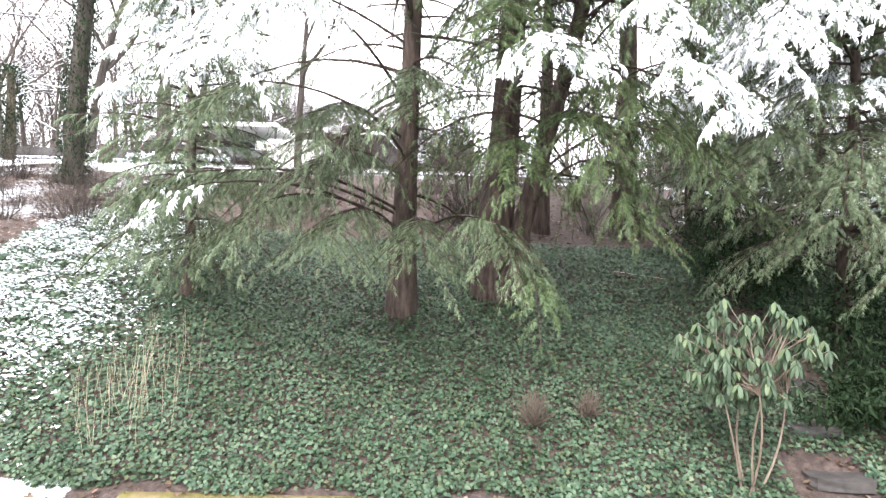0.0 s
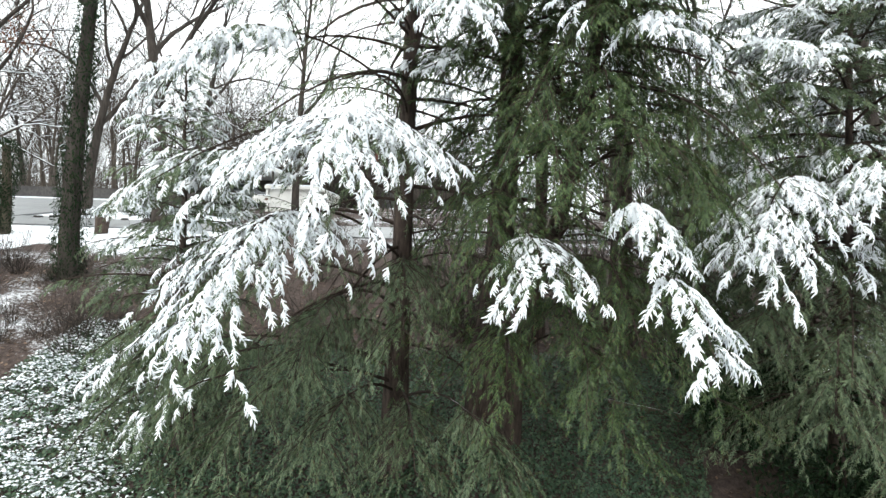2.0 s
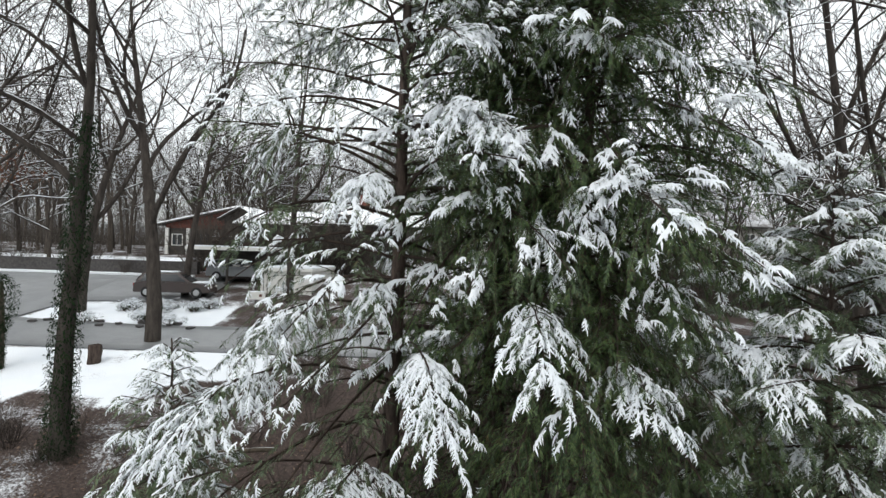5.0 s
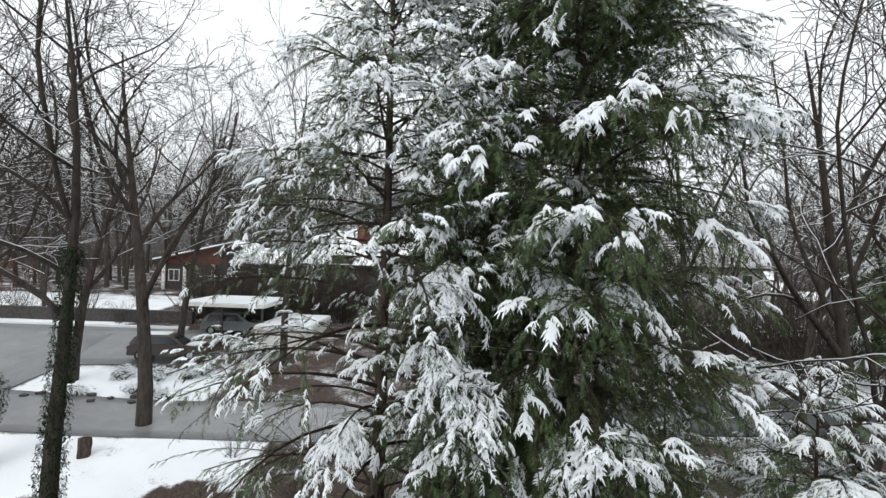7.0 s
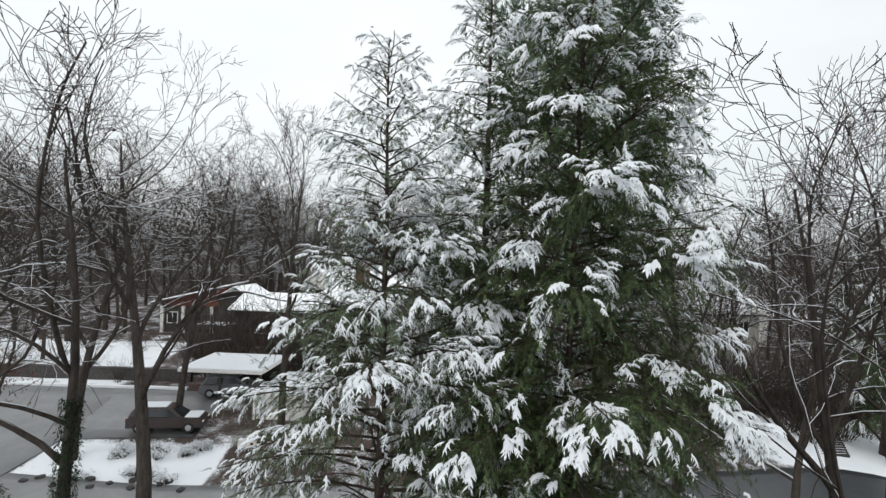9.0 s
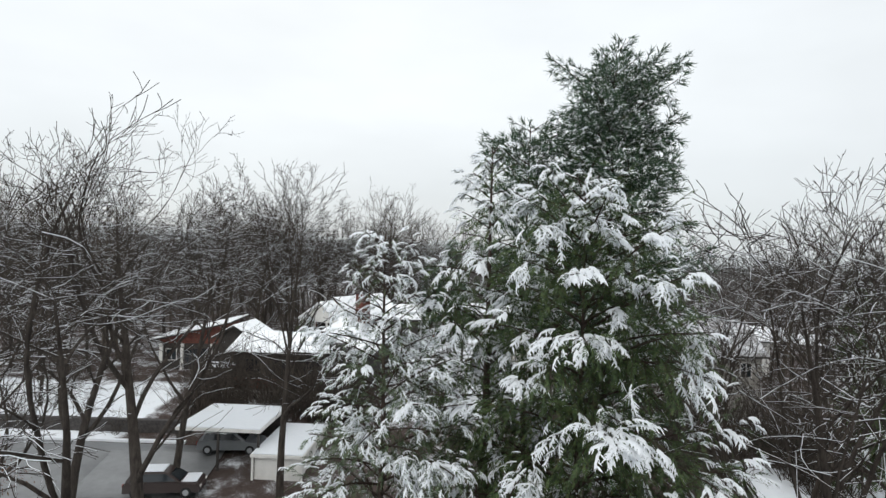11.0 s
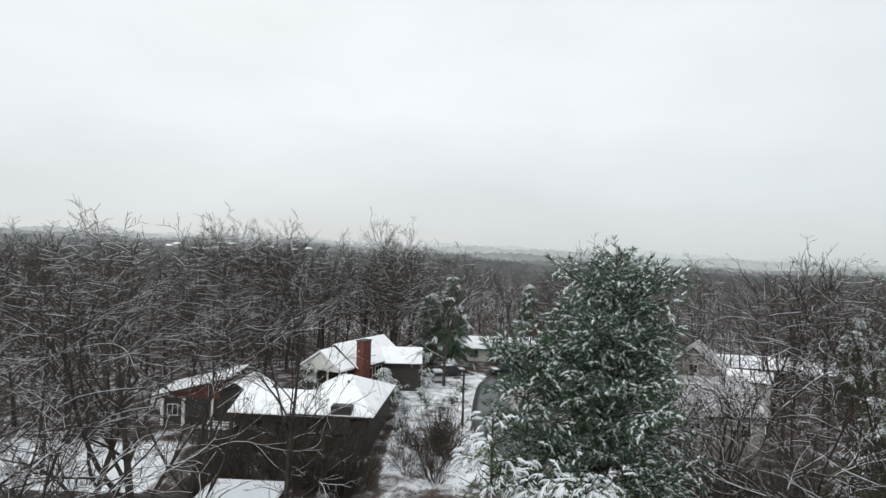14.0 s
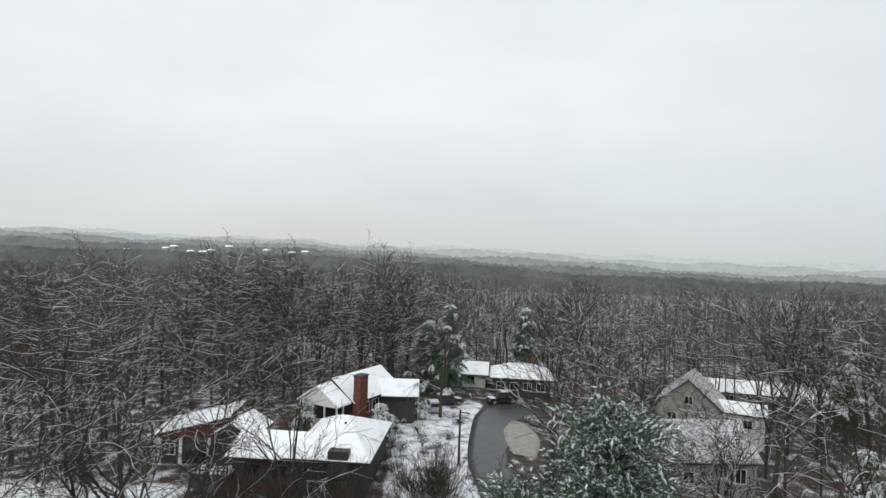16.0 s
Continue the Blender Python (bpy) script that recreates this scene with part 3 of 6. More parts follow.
# the great snow-laden boughs, and the green skirts that hang over the ivy
BOUGHS_A = ((-1.5, 7.2, 8.3, 1.65, 0.65, 1.0), (-2.5, 6.9, 6.75, 1.15, 1.2, 1.0), (-3.5, 8.5, 9.75, 0.95, 0.9, 0.95), (-0.02, 7.9, 10.25, 0.65, 0.8, 1.0), (-1.0, 9.0, 11.3, 0.55, 0.3, 0.8),
            (0.55, 8.8, 14.3, 0.95, 0.5, 0.9), (-1.2, 8.8, 13.1, 0.6, 0.6, 0.9), (-4.6, 9.4, 7.9, 0.9, 0.6, 0.35), (-4.0, 8.2, 4.3, 0.6, 0.5, 0.3), (-2.6, 8.9, 10.9, 0.8, 0.5, 0.5))
SKIRTS_A = ((-5.2, 9.8, 4.6, 1.0, 0.5, 0.02), (-3.9, 9.0, 4.6, 0.9, 0.5, 0.0), (-3.0, 8.6, 4.2, 1.1, 0.6, 0.0), (-1.7, 8.3, 4.0, 1.0, 0.5, 0.0), (-0.4, 8.4, 3.9, 0.9, 0.5, 0.0), (0.75, 8.1, 3.9, 0.8, 0.7, 0.0),
            (-2.2, 9.4, 5.1, 1.2, 0.5, 0.0), (-3.6, 8.8, 6.0, 1.0, 0.8, 0.0), (-0.6, 8.3, 6.2, 0.9, 0.9, 0.0), (-1.9, 8.2, 5.6, 0.9, 0.8, 0.0))
BOUGHS_B = ((1.25, 7.7, 6.55, 1.0, 0.5, 0.42), (1.5, 8.1, 11.0, 0.8, 0.7, 0.6), (2.2, 9.0, 15.6, 0.45, 0.3, 0.9), (0.35, 9.2, 15.7, 0.55, 0.4, 0.9), (1.4, 7.9, 8.3, 0.8, 1.1, 0.0), (1.1, 7.5, 3.2, 0.4, 0.8, 0.0),
            (0.6, 8.3, 7.3, 0.9, 1.0, 0.0), (1.9, 8.2, 5.6, 0.9, 0.9, 0.0), (0.9, 8.4, 5.2, 0.8, 0.8, 0.0))
BOUGHS_C = ((2.75, 7.9, 7.15, 0.55, 0.8, 0.9), (3.1, 7.35, 6.1, 0.48, 0.95, 0.9), (3.15, 8.5, 10.15, 0.7, 0.6, 0.95), (2.35, 9.0, 13.0, 0.55, 0.7, 0.95), (3.25, 9.0, 15.5, 0.6, 0.4, 0.95),
            (3.5, 9.1, 13.2, 0.5, 0.5, 0.8), (2.6, 8.6, 6.3, 0.9, 1.2, 0.0), (2.4, 8.4, 4.9, 0.8, 1.0, 0.0), (3.6, 8.8, 5.6, 0.8, 1.2, 0.0), (3.4, 8.5, 8.2, 0.8, 1.1, 0.0), (2.2, 8.3, 9.2, 0.7, 0.9, 0.0), (3.6, 8.9, 11.6, 0.7, 0.8, 0.3))
conifer("hemlock_tree", -0.9, 11.4, 24.7, [(4.4, 3.0), (6.5, 4.2), (8.5, 4.5), (12, 4.4), (16, 3.7), (18.2, 3.0), (19.9, 2.2), (21.3, 1.7), (22.8, 1.3), (24.7, 0.4)], 215, 11,
        M_HEMLOCK, "tall open hemlock with drooping snow-laden boughs on the ivy bank", snow=0.30, top_snow=2.2, reach=open_side, favour=few_low, trunk_r=0.225, bare_in=0.30, bare_below=18.0, frond=0.20, gap=0.12,
        twig_gap=0.17, limb_luck=0.5, thin=0.55, upper=0.66, snow_scale=0.9, boughs=BOUGHS_A + SKIRTS_A, droop=0.5, vary=0.32, bushy=0.45, rough=0.5, grow=0.0, caps=70, cap_r=0.33)
conifer("hemlock_tree", 0.95, 12.4, 26.7, [(5.4, 2.8), (9, 3.4), (14, 3.2), (18, 2.4), (20, 1.9), (23, 1.3), (25.2, 0.9), (26.7, 0.3)], 190, 12,
        M_CEDAR, "dense dark hemlock with snow on its outer sprays", snow=0.05, reach=to_viewer, favour=few_low, trunk_r=0.36, bare_in=0.45, bare_below=11.0, snow_size=0.6, upper=0.72,
        gap=0.12, twig_gap=0.18, frond=0.22, blotch=2.0, thin=0.7, lean=(0.35, 0.35), top_snow=2.4, snow_scale=1.1, boughs=BOUGHS_B, droop=0.6, vary=0.3, bushy=0.55, grow=0.1, caps=130, cap_r=0.28)
conifer("hemlock_tree", 1.4, 12.25, 25.9, [(5.0, 3.0), (7.5, 3.4), (12, 3.5), (16, 3.3), (18.5, 3.1), (20.5, 2.7), (23, 2.2), (25, 1.3), (25.9, 0.4)], 230, 13,
        M_CEDAR, "dense dark green hemlock with white snow clumps", snow=0.05, reach=to_viewer, favour=few_low, trunk_r=0.19, bare_in=0.35, bare_below=10.0, snow_size=0.6, upper=0.75,
        gap=0.115, twig_gap=0.17, frond=0.21, blotch=2.0, thin=0.5, lean=(1.3, -0.95), top_snow=2.4, snow_scale=1.1, boughs=BOUGHS_C, droop=0.6, vary=0.3, bushy=0.55, grow=0.1, rough=0.72, caps=210, cap_r=0.28)
conifer("hemlock_tree", 7.6, 11.2, 14.2, [(3.2, 2.4), (5, 3.4), (8, 3.3), (11, 2.4), (13, 1.3), (14.2, 0.25)], 90, 14,
        M_HEMLOCK, "smaller hemlock with arching snowy boughs", snow=0.22, trunk_r=0.13, bare_in=0.2, bare_below=6.0, gap=0.12, twig_gap=0.20, limb_luck=0.8, snow_size=0.6, blotch=1.8, droop=0.5, vary=0.2, caps=30,
        boughs=((4.9, 8.9, 7.7, 1.25, 1.2, 0.9), (6.4, 8.6, 7.9, 0.9, 0.8, 0.7), (7.6, 8.4, 9.4, 0.8, 0.6, 0.7), (4.8, 9.2, 5.6, 0.9, 1.0, 0.0), (6.0, 8.9, 5.2, 0.9, 1.0, 0.0), (6.6, 8.5, 4.1, 0.9, 0.8, 0.0), (7.7, 8.2, 4.4, 0.9, 0.8, 0.0), (8.8, 8.7, 4.7, 0.9, 0.8, 0.0), (5.8, 9.5, 4.2, 0.8, 0.6, 0.0)))
conifer("white_pine", 5.15, 17.0, 30.3, [(16, 0.9), (20, 1.7), (23, 2.4), (25.5, 2.5), (27, 2.3), (28.2, 2.0), (29.5, 1.0), (30.3, 0.3)], 165, 15,
        M_PINE, "tall white pine with a rounded snow-dusted crown", snow=0.95, droop=0.06, lift=0.24, templates=TUFTS, frond=0.31, gap=0.14, twig_gap=0.21, vary=0.22, bushy=0.5, grow=0.0,
        trunk_r=0.32, category="pine tree", snow_size=0.3, upper=0.62, limb_luck=0.3, blotch=0.6, snow_scale=0.64, missed=0.1, top_snow=0.2, rough=0.4)
conifer("white_pine", 2.7, 17.0, 28.1, [(22, 0.7), (25.0, 1.5), (26.8, 1.2), (28.1, 0.4)], 60, 16,
        M_PINE, "slimmer white pine with a snow-dusted top", snow=0.75, droop=0.06, lift=0.24, templates=TUFTS, frond=0.32, gap=0.14, twig_gap=0.21, vary=0.22, bushy=0.5, grow=0.0,
        trunk_r=0.2, category="pine tree", snow_size=0.3, limb_luck=0.3, blotch=0.6, snow_scale=0.64, missed=0.1, top_snow=0.2, rough=0.4)
for k, (ex, ey, et, er) in enumerate(((-5.1, 11.4, 10.1, 2.3), (6.9, 16.6, 13.0, 2.3), (9.6, 15.2, 12.0, 2.5), (8.1, 18.2, 14.0, 2.4))):
    g = float(ground_z(ex, ey))
    conifer("hemlock_tree", ex, ey, et, [(g + 0.7, er), (g + 0.45 * (et - g), er * 0.85), (g + 0.8 * (et - g), er * 0.4), (et, 0.15)], 85 if k == 0 else 55, 20 + k, M_HEMLOCK,
            "young hemlock with soft drooping green sprays", snow=0.12, trunk_r=0.11, gap=0.14, twig_gap=0.22, top_snow=1.5)

# ---------------------------------------------------------------- bare trees
def bare_lines(rng, height, trunk_r, levels, spread_a=0.75, first=0.3, kids=(9, 6, 5), wander=0.12, rise=0.10, share=0.86, limb=0.52, fall=0.68, nodes=(10, 9, 6, 3, 3)):
    """The limbs of a leafless tree as polylines with radii."""
    lines = []

    def grow(p, d, ln, r, level):
        n = nodes[level]
        pts, dirs = [p], [d]
        bend = rng.normal(0, wander * (0.15, 0.6, 1.0, 1.2, 1.2)[level], 3)
        for _ in range(n - 1):
            bend = 0.7 * bend + rng.normal(0, wander * (0.15, 0.5, 0.8, 0.9, 0.9)[level], 3)
            d = d + bend
            d[2] += 0.06 if level else 0.02
            d /= np.linalg.norm(d)
            p = p + d * ln / (n - 1)
            pts.append(p)
            dirs.append(d)
        pts = np.array(pts)
        end = 0.10 if level == 0 else 0.3
        rad = r * np.linspace(1, end, n)
        lines.append((pts, rad, level))
        if level >= levels:
            return
        k = kids[min(level, len(kids) - 1)]
        for j in range(k):
            s = first + (1 - first) * (j + rng.random()) / k if level == 0 else 0.2 + 0.8 * (j + rng.random()) / k
            i = s * (n - 1)
            a = int(min(i, n - 2))
            b = pts[a] + (pts[a + 1] - pts[a]) * (i - a)
            dd = dirs[a]
            sidev = np.cross(dd, rng.normal(size=3))
            sidev /= np.linalg.norm(sidev)
            ang = rng.uniform(0.45, 1.0) * spread_a * (1.1 if level == 0 else 1.0)
            nd = dd * np.cos(ang) + sidev * np.sin(ang)
            nd[2] += rise if level else rise * 0.6
            nd /= np.linalg.norm(nd)
            cl = ln * (limb if level == 0 else 0.55) * (1.2 - (fall if level == 0 else 0.55) * s) * rng.uniform(0.7, 1.15)
            grow(b, nd, cl, max(np.interp(s, [0, 1], [r, r * end]) * rng.uniform(0.48, 0.70), 0.007), level + 1)

    grow(np.array([0, 0, -0.4]), np.array([rng.normal(0, 0.03), rng.normal(0, 0.03), 1.0]), height * share, trunk_r, 0)
    return lines


def snow_along(lines, share=1.0, least=0.012):
    """The ridge of snow on the upper side of the flatter limbs: three-sided strips, thin where a limb is steep."""
    some = []
    for p, r in lines:
        d = np.gradient(p, axis=0)
        flat = np.sqrt(np.clip(1 - (d[:, 2] / (np.linalg.norm(d, axis=1) + 1e-9)) ** 2, 0, 1))
        lie = np.clip(2.6 * flat - 1.45, 0.0, 1.0)
        if lie.max() > 0.15:
            q = np.maximum(r, least) * lie * share
            some.append((p + np.c_[0 * r, 0 * r, r * 0.55 + q * 0.35], q))
    return tubes(some, 3)


def bare_meshes(seed, height, trunk_r, levels, mat, thin=0.009, lean=(0, 0), snow=1.0, snow_levels=(1, 2), **kw):
    """The trunk, the crown of branches and the snow on them of a leafless tree, as three meshes."""
    lines = bare_lines(np.random.default_rng(seed), height, trunk_r, levels, **kw)
    out = []
    for name, wanted in (("trunk", ((0, 8),)), ("crown", ((1, 5), (2, 3), (3, 3), (4, 3))), ("snow", tuple((lv, 0) for lv in snow_levels))):
        vs, fs, at = [], [], 0
        for lv, sides in wanted:
            some = [(p, np.maximum(r, thin)) for p, r, v in lines if v == lv]
            if some:
                v, f = tubes(some, sides) if sides else snow_along(some, snow, 0.026 if lv < 3 else 0.016)
                vs.append(v)
                fs.append(f + at)
                at += len(v)
        v = np.concatenate(vs)
        v[:, 0] += lean[0] * v[:, 2]
        v[:, 1] += lean[1] * v[:, 2]
        out.append(mesh_from(name, v, np.concatenate(fs), M_SNOW if name == "snow" else mat, smooth=True))
    return out


def bare_tree(name, x, y, height, r, seed, label, mat=None, levels=3, turn=0.0, group="", category="bare tree", **kw):
    t = thing(name, pose(x, y, float(ground_z(x, y)), 0, 0, turn), label, category, group)
    for me in bare_meshes(seed, height, r, levels, mat or M_BARE, **kw):
        ob = part_of(me.name.split(".")[0], me, t)
        if ob.name.startswith("snow"):
            ob["kind"] = "stuff"
    return t


BARE = ((-11.7, 18.0, 19.0, 0.29, 1.15, "leafless tree with ivy on its trunk and snow along the branches"), (-13.6, 27.5, 20.5, 0.36, 0.95, "large leafless hardwood with wide snow-lined limbs"),
        (-20.5, 33.0, 18.0, 0.28, 0.8, "leafless tree with a spreading snow-lined crown"), (-26.0, 29.5, 17.8, 0.30, 0.95, "tall leafless tree with a broad snow-lined crown"),
        (-18.5, 22.0, 18.5, 0.24, 0.85, "slender leafless tree at the edge of the lawn"), (-24.0, 24.5, 18.8, 0.26, 0.9, "tall leafless tree at the edge of the lawn"),
        (-9.5, 36.5, 18.0, 0.24, 0.75, "upright leafless tree near the carport"), (-16.6, 37.5, 17.5, 0.24, 0.9, "leafless tree beside the forecourt"),
        (10.9, 14.2, 19.5, 0.19, 1.35, "leafless tree with low crooked snow-lined limbs beside the evergreens"), (15.2, 20.0, 20.0, 0.32, 0.95, "tall leafless tree with crooked pale limbs by the driveway"),
        (12.0, 27.5, 18.5, 0.25, 0.8, "leafless tree with pale snow-lined branches"), (19.5, 24.0, 19.8, 0.28, 0.9, "tall leafless tree with crooked ascending limbs"),
        (24.0, 29.0, 18.0, 0.28, 0.95, "tall leafless tree with a broad snow-lined crown"))
BARE_TREES = []
for k, (bx, by, bh, br, ba, bl) in enumerate(BARE):
    BARE_TREES.append(bare_tree("bare_tree", bx, by, bh * 1.14, br * 1.1, 31 + k, bl, M_BARE, levels=4, kids=(9, 6, 4, 3), first=0.46 if k == 0 else 0.30, spread_a=ba * 0.85, rise=-0.05 if bh < 19.6 else 0.10, wander=0.17, share=0.84, limb=0.62, fall=0.66,
              thin=0.011, snow=0.52, snow_levels=(1, 2, 3), nodes=(10, 11, 8, 5, 3)))

# shared meshes for the wood around
WOOD = [bare_meshes(50 + i, 19 + 1.6 * i, 0.27 + 0.02 * i, 3, M_WOODS, thin=0.022, snow=1.0, kids=(10, 6, 4), spread_a=0.95 + 0.15 * (i % 3), first=0.30, rise=0.08, wander=0.16, share=0.76, limb=0.68, fall=0.66)
        for i in range(4)]
WOOD += [bare_meshes(60 + i, 22 + 1.2 * i, 0.22, 3, M_WOODS, thin=0.024, snow=1.0, kids=(10, 5, 4), spread_a=0.95, first=0.42, rise=0.10, wander=0.15, share=0.8, limb=0.5, fall=0.5)
         for i in range(2)]
W_RNG = np.random.default_rng(77)


def clear_of(x, y):
    """No tree on the roads, roofs or in the open lawns."""
    if (y < 30 and -16 < x < 17) or (y < 50 and -32 < x < 13):
        return False
    if 26 < y < 42 and x < -10:
        return W_RNG.random() < 0.25
    if -26 < x < -2 and 50 < y < 92:
        return False
    if abs(x - np.interp(y, [40, 58, 70, 82, 95, 105], [4.5, 5.2, 6.2, 8.5, 13, 18])) < 6.5 and y < 104:
        return False
    if 20 < x < 46 and 30 < y < 50:
        return W_RNG.random() < 0.3
    if (20 < x < 46 and 76 < y < 96) or (20 < x < 34 and 44 < y < 66) or (-32 < x < -20 and 58 < y < 72):
        return False
    return True


def wood_tree(x, y, k, s):
    if -7 < x < 26 and 93 < y < 106.5:
        y += 14
    t = thing("woodland_tree", pose(x, y, float(ground_z(x, y)) - 0.1, 0, 0, W_RNG.uniform(0, 360)),
              "leafless grey-brown woodland tree dusted with snow", "bare tree", "bare woodland trees")
    t.scale = (s, s, s)
    for me in WOOD[k]:
        ob = part_of(me.name.split(".")[0], me, t)
        if ob.name.startswith("snow"):
            ob["kind"] = "stuff"
    return t


for k, (wx_, wy_) in enumerate(((14, 101), (27, 98), (43, 97), (57, 97), (65, 90), (36, 101))):
    wood_tree(wx_, wy_, k % 4, 0.85)
for wx_, wy_ in ((18, 45), (14, 50), (22, 52), (12, 58), (17, 62), (20, 71), (26, 74), (32, 72), (38, 62), (44, 74), (22, 46), (25, 50), (19, 54), (4, 103), (8, 105), (12, 104), (17, 106), (0, 101), (21, 103)):
    wood_tree(wx_, wy_, int(W_RNG.integers(0, 4)), W_RNG.uniform(0.55, 0.85))
for _ in range(26):
    wood_tree(W_RNG.uniform(-34, -1), W_RNG.uniform(88, 99), int(W_RNG.integers(0, 6)), W_RNG.uniform(0.6, 0.9))
for _ in range(7):
    wood_tree(W_RNG.uniform(-36, -22), W_RNG.uniform(72, 88), int(W_RNG.integers(0, 6)), W_RNG.uniform(0.6, 0.85))
for wx_, wy_ in ((-34, 50), (-39, 57), (-33, 61), (-45, 52), (-37, 67), (-44, 63), (-31, 74)):
    wood_tree(wx_, wy_, int(W_RNG.integers(0, 4)), W_RNG.uniform(0.6, 0.8))
placed = 0
for _ in range(24):
    wood_tree(W_RNG.uniform(-48, -4), W_RNG.uniform(93, 122), int(W_RNG.integers(0, 6)), W_RNG.uniform(0.88, 1.1))
for _ in range(11):
    wood_tree(W_RNG.uniform(-75, -30), W_RNG.uniform(60, 105), int(W_RNG.integers(0, 6)), W_RNG.uniform(0.72, 0.92))
while placed < 58:
    y = 24 + 110 * W_RNG.random() ** 1.1
    x = W_RNG.uniform(-1, 1) * (10 + 0.85 * y)
    if clear_of(x, y):
        wood_tree(x, y, int(W_RNG.integers(0, 6)), W_RNG.uniform(0.78, 1.03))
        placed += 1


def far_woods():
    """The hillside woods: thousands of thin leafless crowns, no one of which can be told apart."""
    rng = np.random.default_rng(91)
    kinds = []
    for k in range(5):
        ls = bare_lines(np.random.default_rng(200 + k), 19, 0.2, 2, kids=(7, 3), spread_a=1.0, rise=0.15, first=0.34, share=0.66, limb=0.66, fall=0.45)
        v, f = tubes([(p[[0, len(p) // 2, -1]] if lv == 0 else p[[0, -1]], np.maximum(r[[0, len(p) // 2, -1]] if lv == 0 else r[[0, -1]], 0.045)) for p, r, lv in ls], 3)
        kinds.append((v, f))
    n = 2600
    y = 60 + 560 * rng.random(n) ** 1.3
    x = rng.uniform(-1, 1, n) * (0.9 * y + 20)
    keep = (np.abs(x) > 0.45 * y + 10) & (y > 95) | (y > 122) | (y > 100) & (np.abs(x - 8) > 30)
    x, y = x[keep], y[keep]
    n = len(x)
    pos = np.stack([x, y, ground_z(x, y) - 0.2], -1)
    a = rng.uniform(0, 6.283, n)
    rot = np.zeros((n, 3, 3))
    rot[:, 0, 0], rot[:, 0, 1], rot[:, 1, 0], rot[:, 1, 1], rot[:, 2, 2] = np.cos(a), -np.sin(a), np.sin(a), np.cos(a), 1
    v, f = scatter(kinds, pos, rot, rng.uniform(0.7, 1.15, n), rng)
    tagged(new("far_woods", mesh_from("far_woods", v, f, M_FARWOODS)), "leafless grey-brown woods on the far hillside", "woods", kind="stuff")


far_woods()

# ---------------------------------------------------------------- ivy on the bank
def ivy_bank():
    rng = np.random.default_rng(8)
    t = []
    for k in range(4):
        w = rng.uniform(0.85, 1.1)
        v = np.array([[0, 0, 0], [0.35, 0.52 * w, 0.10], [1.0, 0, -0.12], [0.35, -0.52 * w, 0.10]])
        f = np.array([[0, 2, 1], [0, 3, 2]])
        t.append((v, f))
    n = 130000
    x = rng.uniform(-9.5, 11.5, n)
    y = 7.1 + 8.5 * rng.random(n) ** 1.15
    keep = ~((x > 4.9 + 0.2 * (y - 10)) & (x < 6.3 + 0.25 * (y - 10)) & (y < 12) & (y > 9.4)) & ~((x > 4.5) & (x < 5.6) & (y < 8.1)) & (y > 7.2 + 0.15 * np.sin(x * 3))
    x, y = x[keep], y[keep]
    n = len(x)
    z = ground_z(x, y) + 0.02 + 0.12 * rng.random(n)
    a = rng.uniform(0, 6.283, n)
    axis = np.stack([np.cos(a), np.sin(a) - 0.5, -0.35 + rng.normal(0, 0.3, n)], -1)
    hint = np.stack([rng.normal(0, 0.4, n), -0.45 + rng.normal(0, 0.4, n), np.ones(n)], -1)
    rot = frames_of(axis, hint)
    size = rng.uniform(0.042, 0.076, n)
    v, f = scatter(t, np.stack([x, y, z], -1), rot, size, rng)
    tagged(new("ivy", mesh_from("ivy", v, f, M_IVY)), "dense green ivy covering the bank", "ivy", kind="stuff")
    sn = (x < -6.2 - 0.5 * np.sin(y * 1.7) + rng.normal(0, 0.45, n)) & (clumps(np.c_[x, y, z], 3, 0.35) > -0.75) & (rng.random(n) < 0.95)
    v, f = scatter(t, np.stack([x, y, z + 0.02], -1)[sn], frames_of(rng.normal(0, 1, (sn.sum(), 3)) * [1, 1, 0.25], rng.normal(0, 0.25, (sn.sum(), 3)) + [0, 0, 1]), size[sn] * rng.uniform(0.7, 1.5, sn.sum()), rng)
    tagged(new("snow_on_ivy", mesh_from("snow_on_ivy", v, f, M_SNOW)), "thin white snow caught on the ivy leaves", "snow", kind="stuff")


ivy_bank()

# ---------------------------------------------------------------- leafy shrubs, brush and small plants
def leaf_templates(rng, count, slim=0.30, droop=0.25):
    """Long oval leaves, folded along the midrib, one unit long."""
    out = []
    for _ in range(count):
        w = slim * rng.uniform(0.85, 1.15)
        v = np.array([[0, 0, 0], [0.35, w * 0.5, 0.05], [0.75, w * 0.4, -droop * 0.5], [1, 0, -droop], [0.75, -w * 0.4, -droop * 0.5], [0.35, -w * 0.5, 0.05], [0.5, 0, -0.05]])
        f = np.array([[0, 6, 1], [6, 2, 1], [6, 3, 2], [6, 4, 3], [6, 5, 4], [0, 5, 6]])
        out.append((v, f))
    return out


LEAVES = leaf_templates(np.random.default_rng(3), 4)
SLIM_LEAVES = leaf_templates(np.random.default_rng(4), 4, 0.27, 0.2)


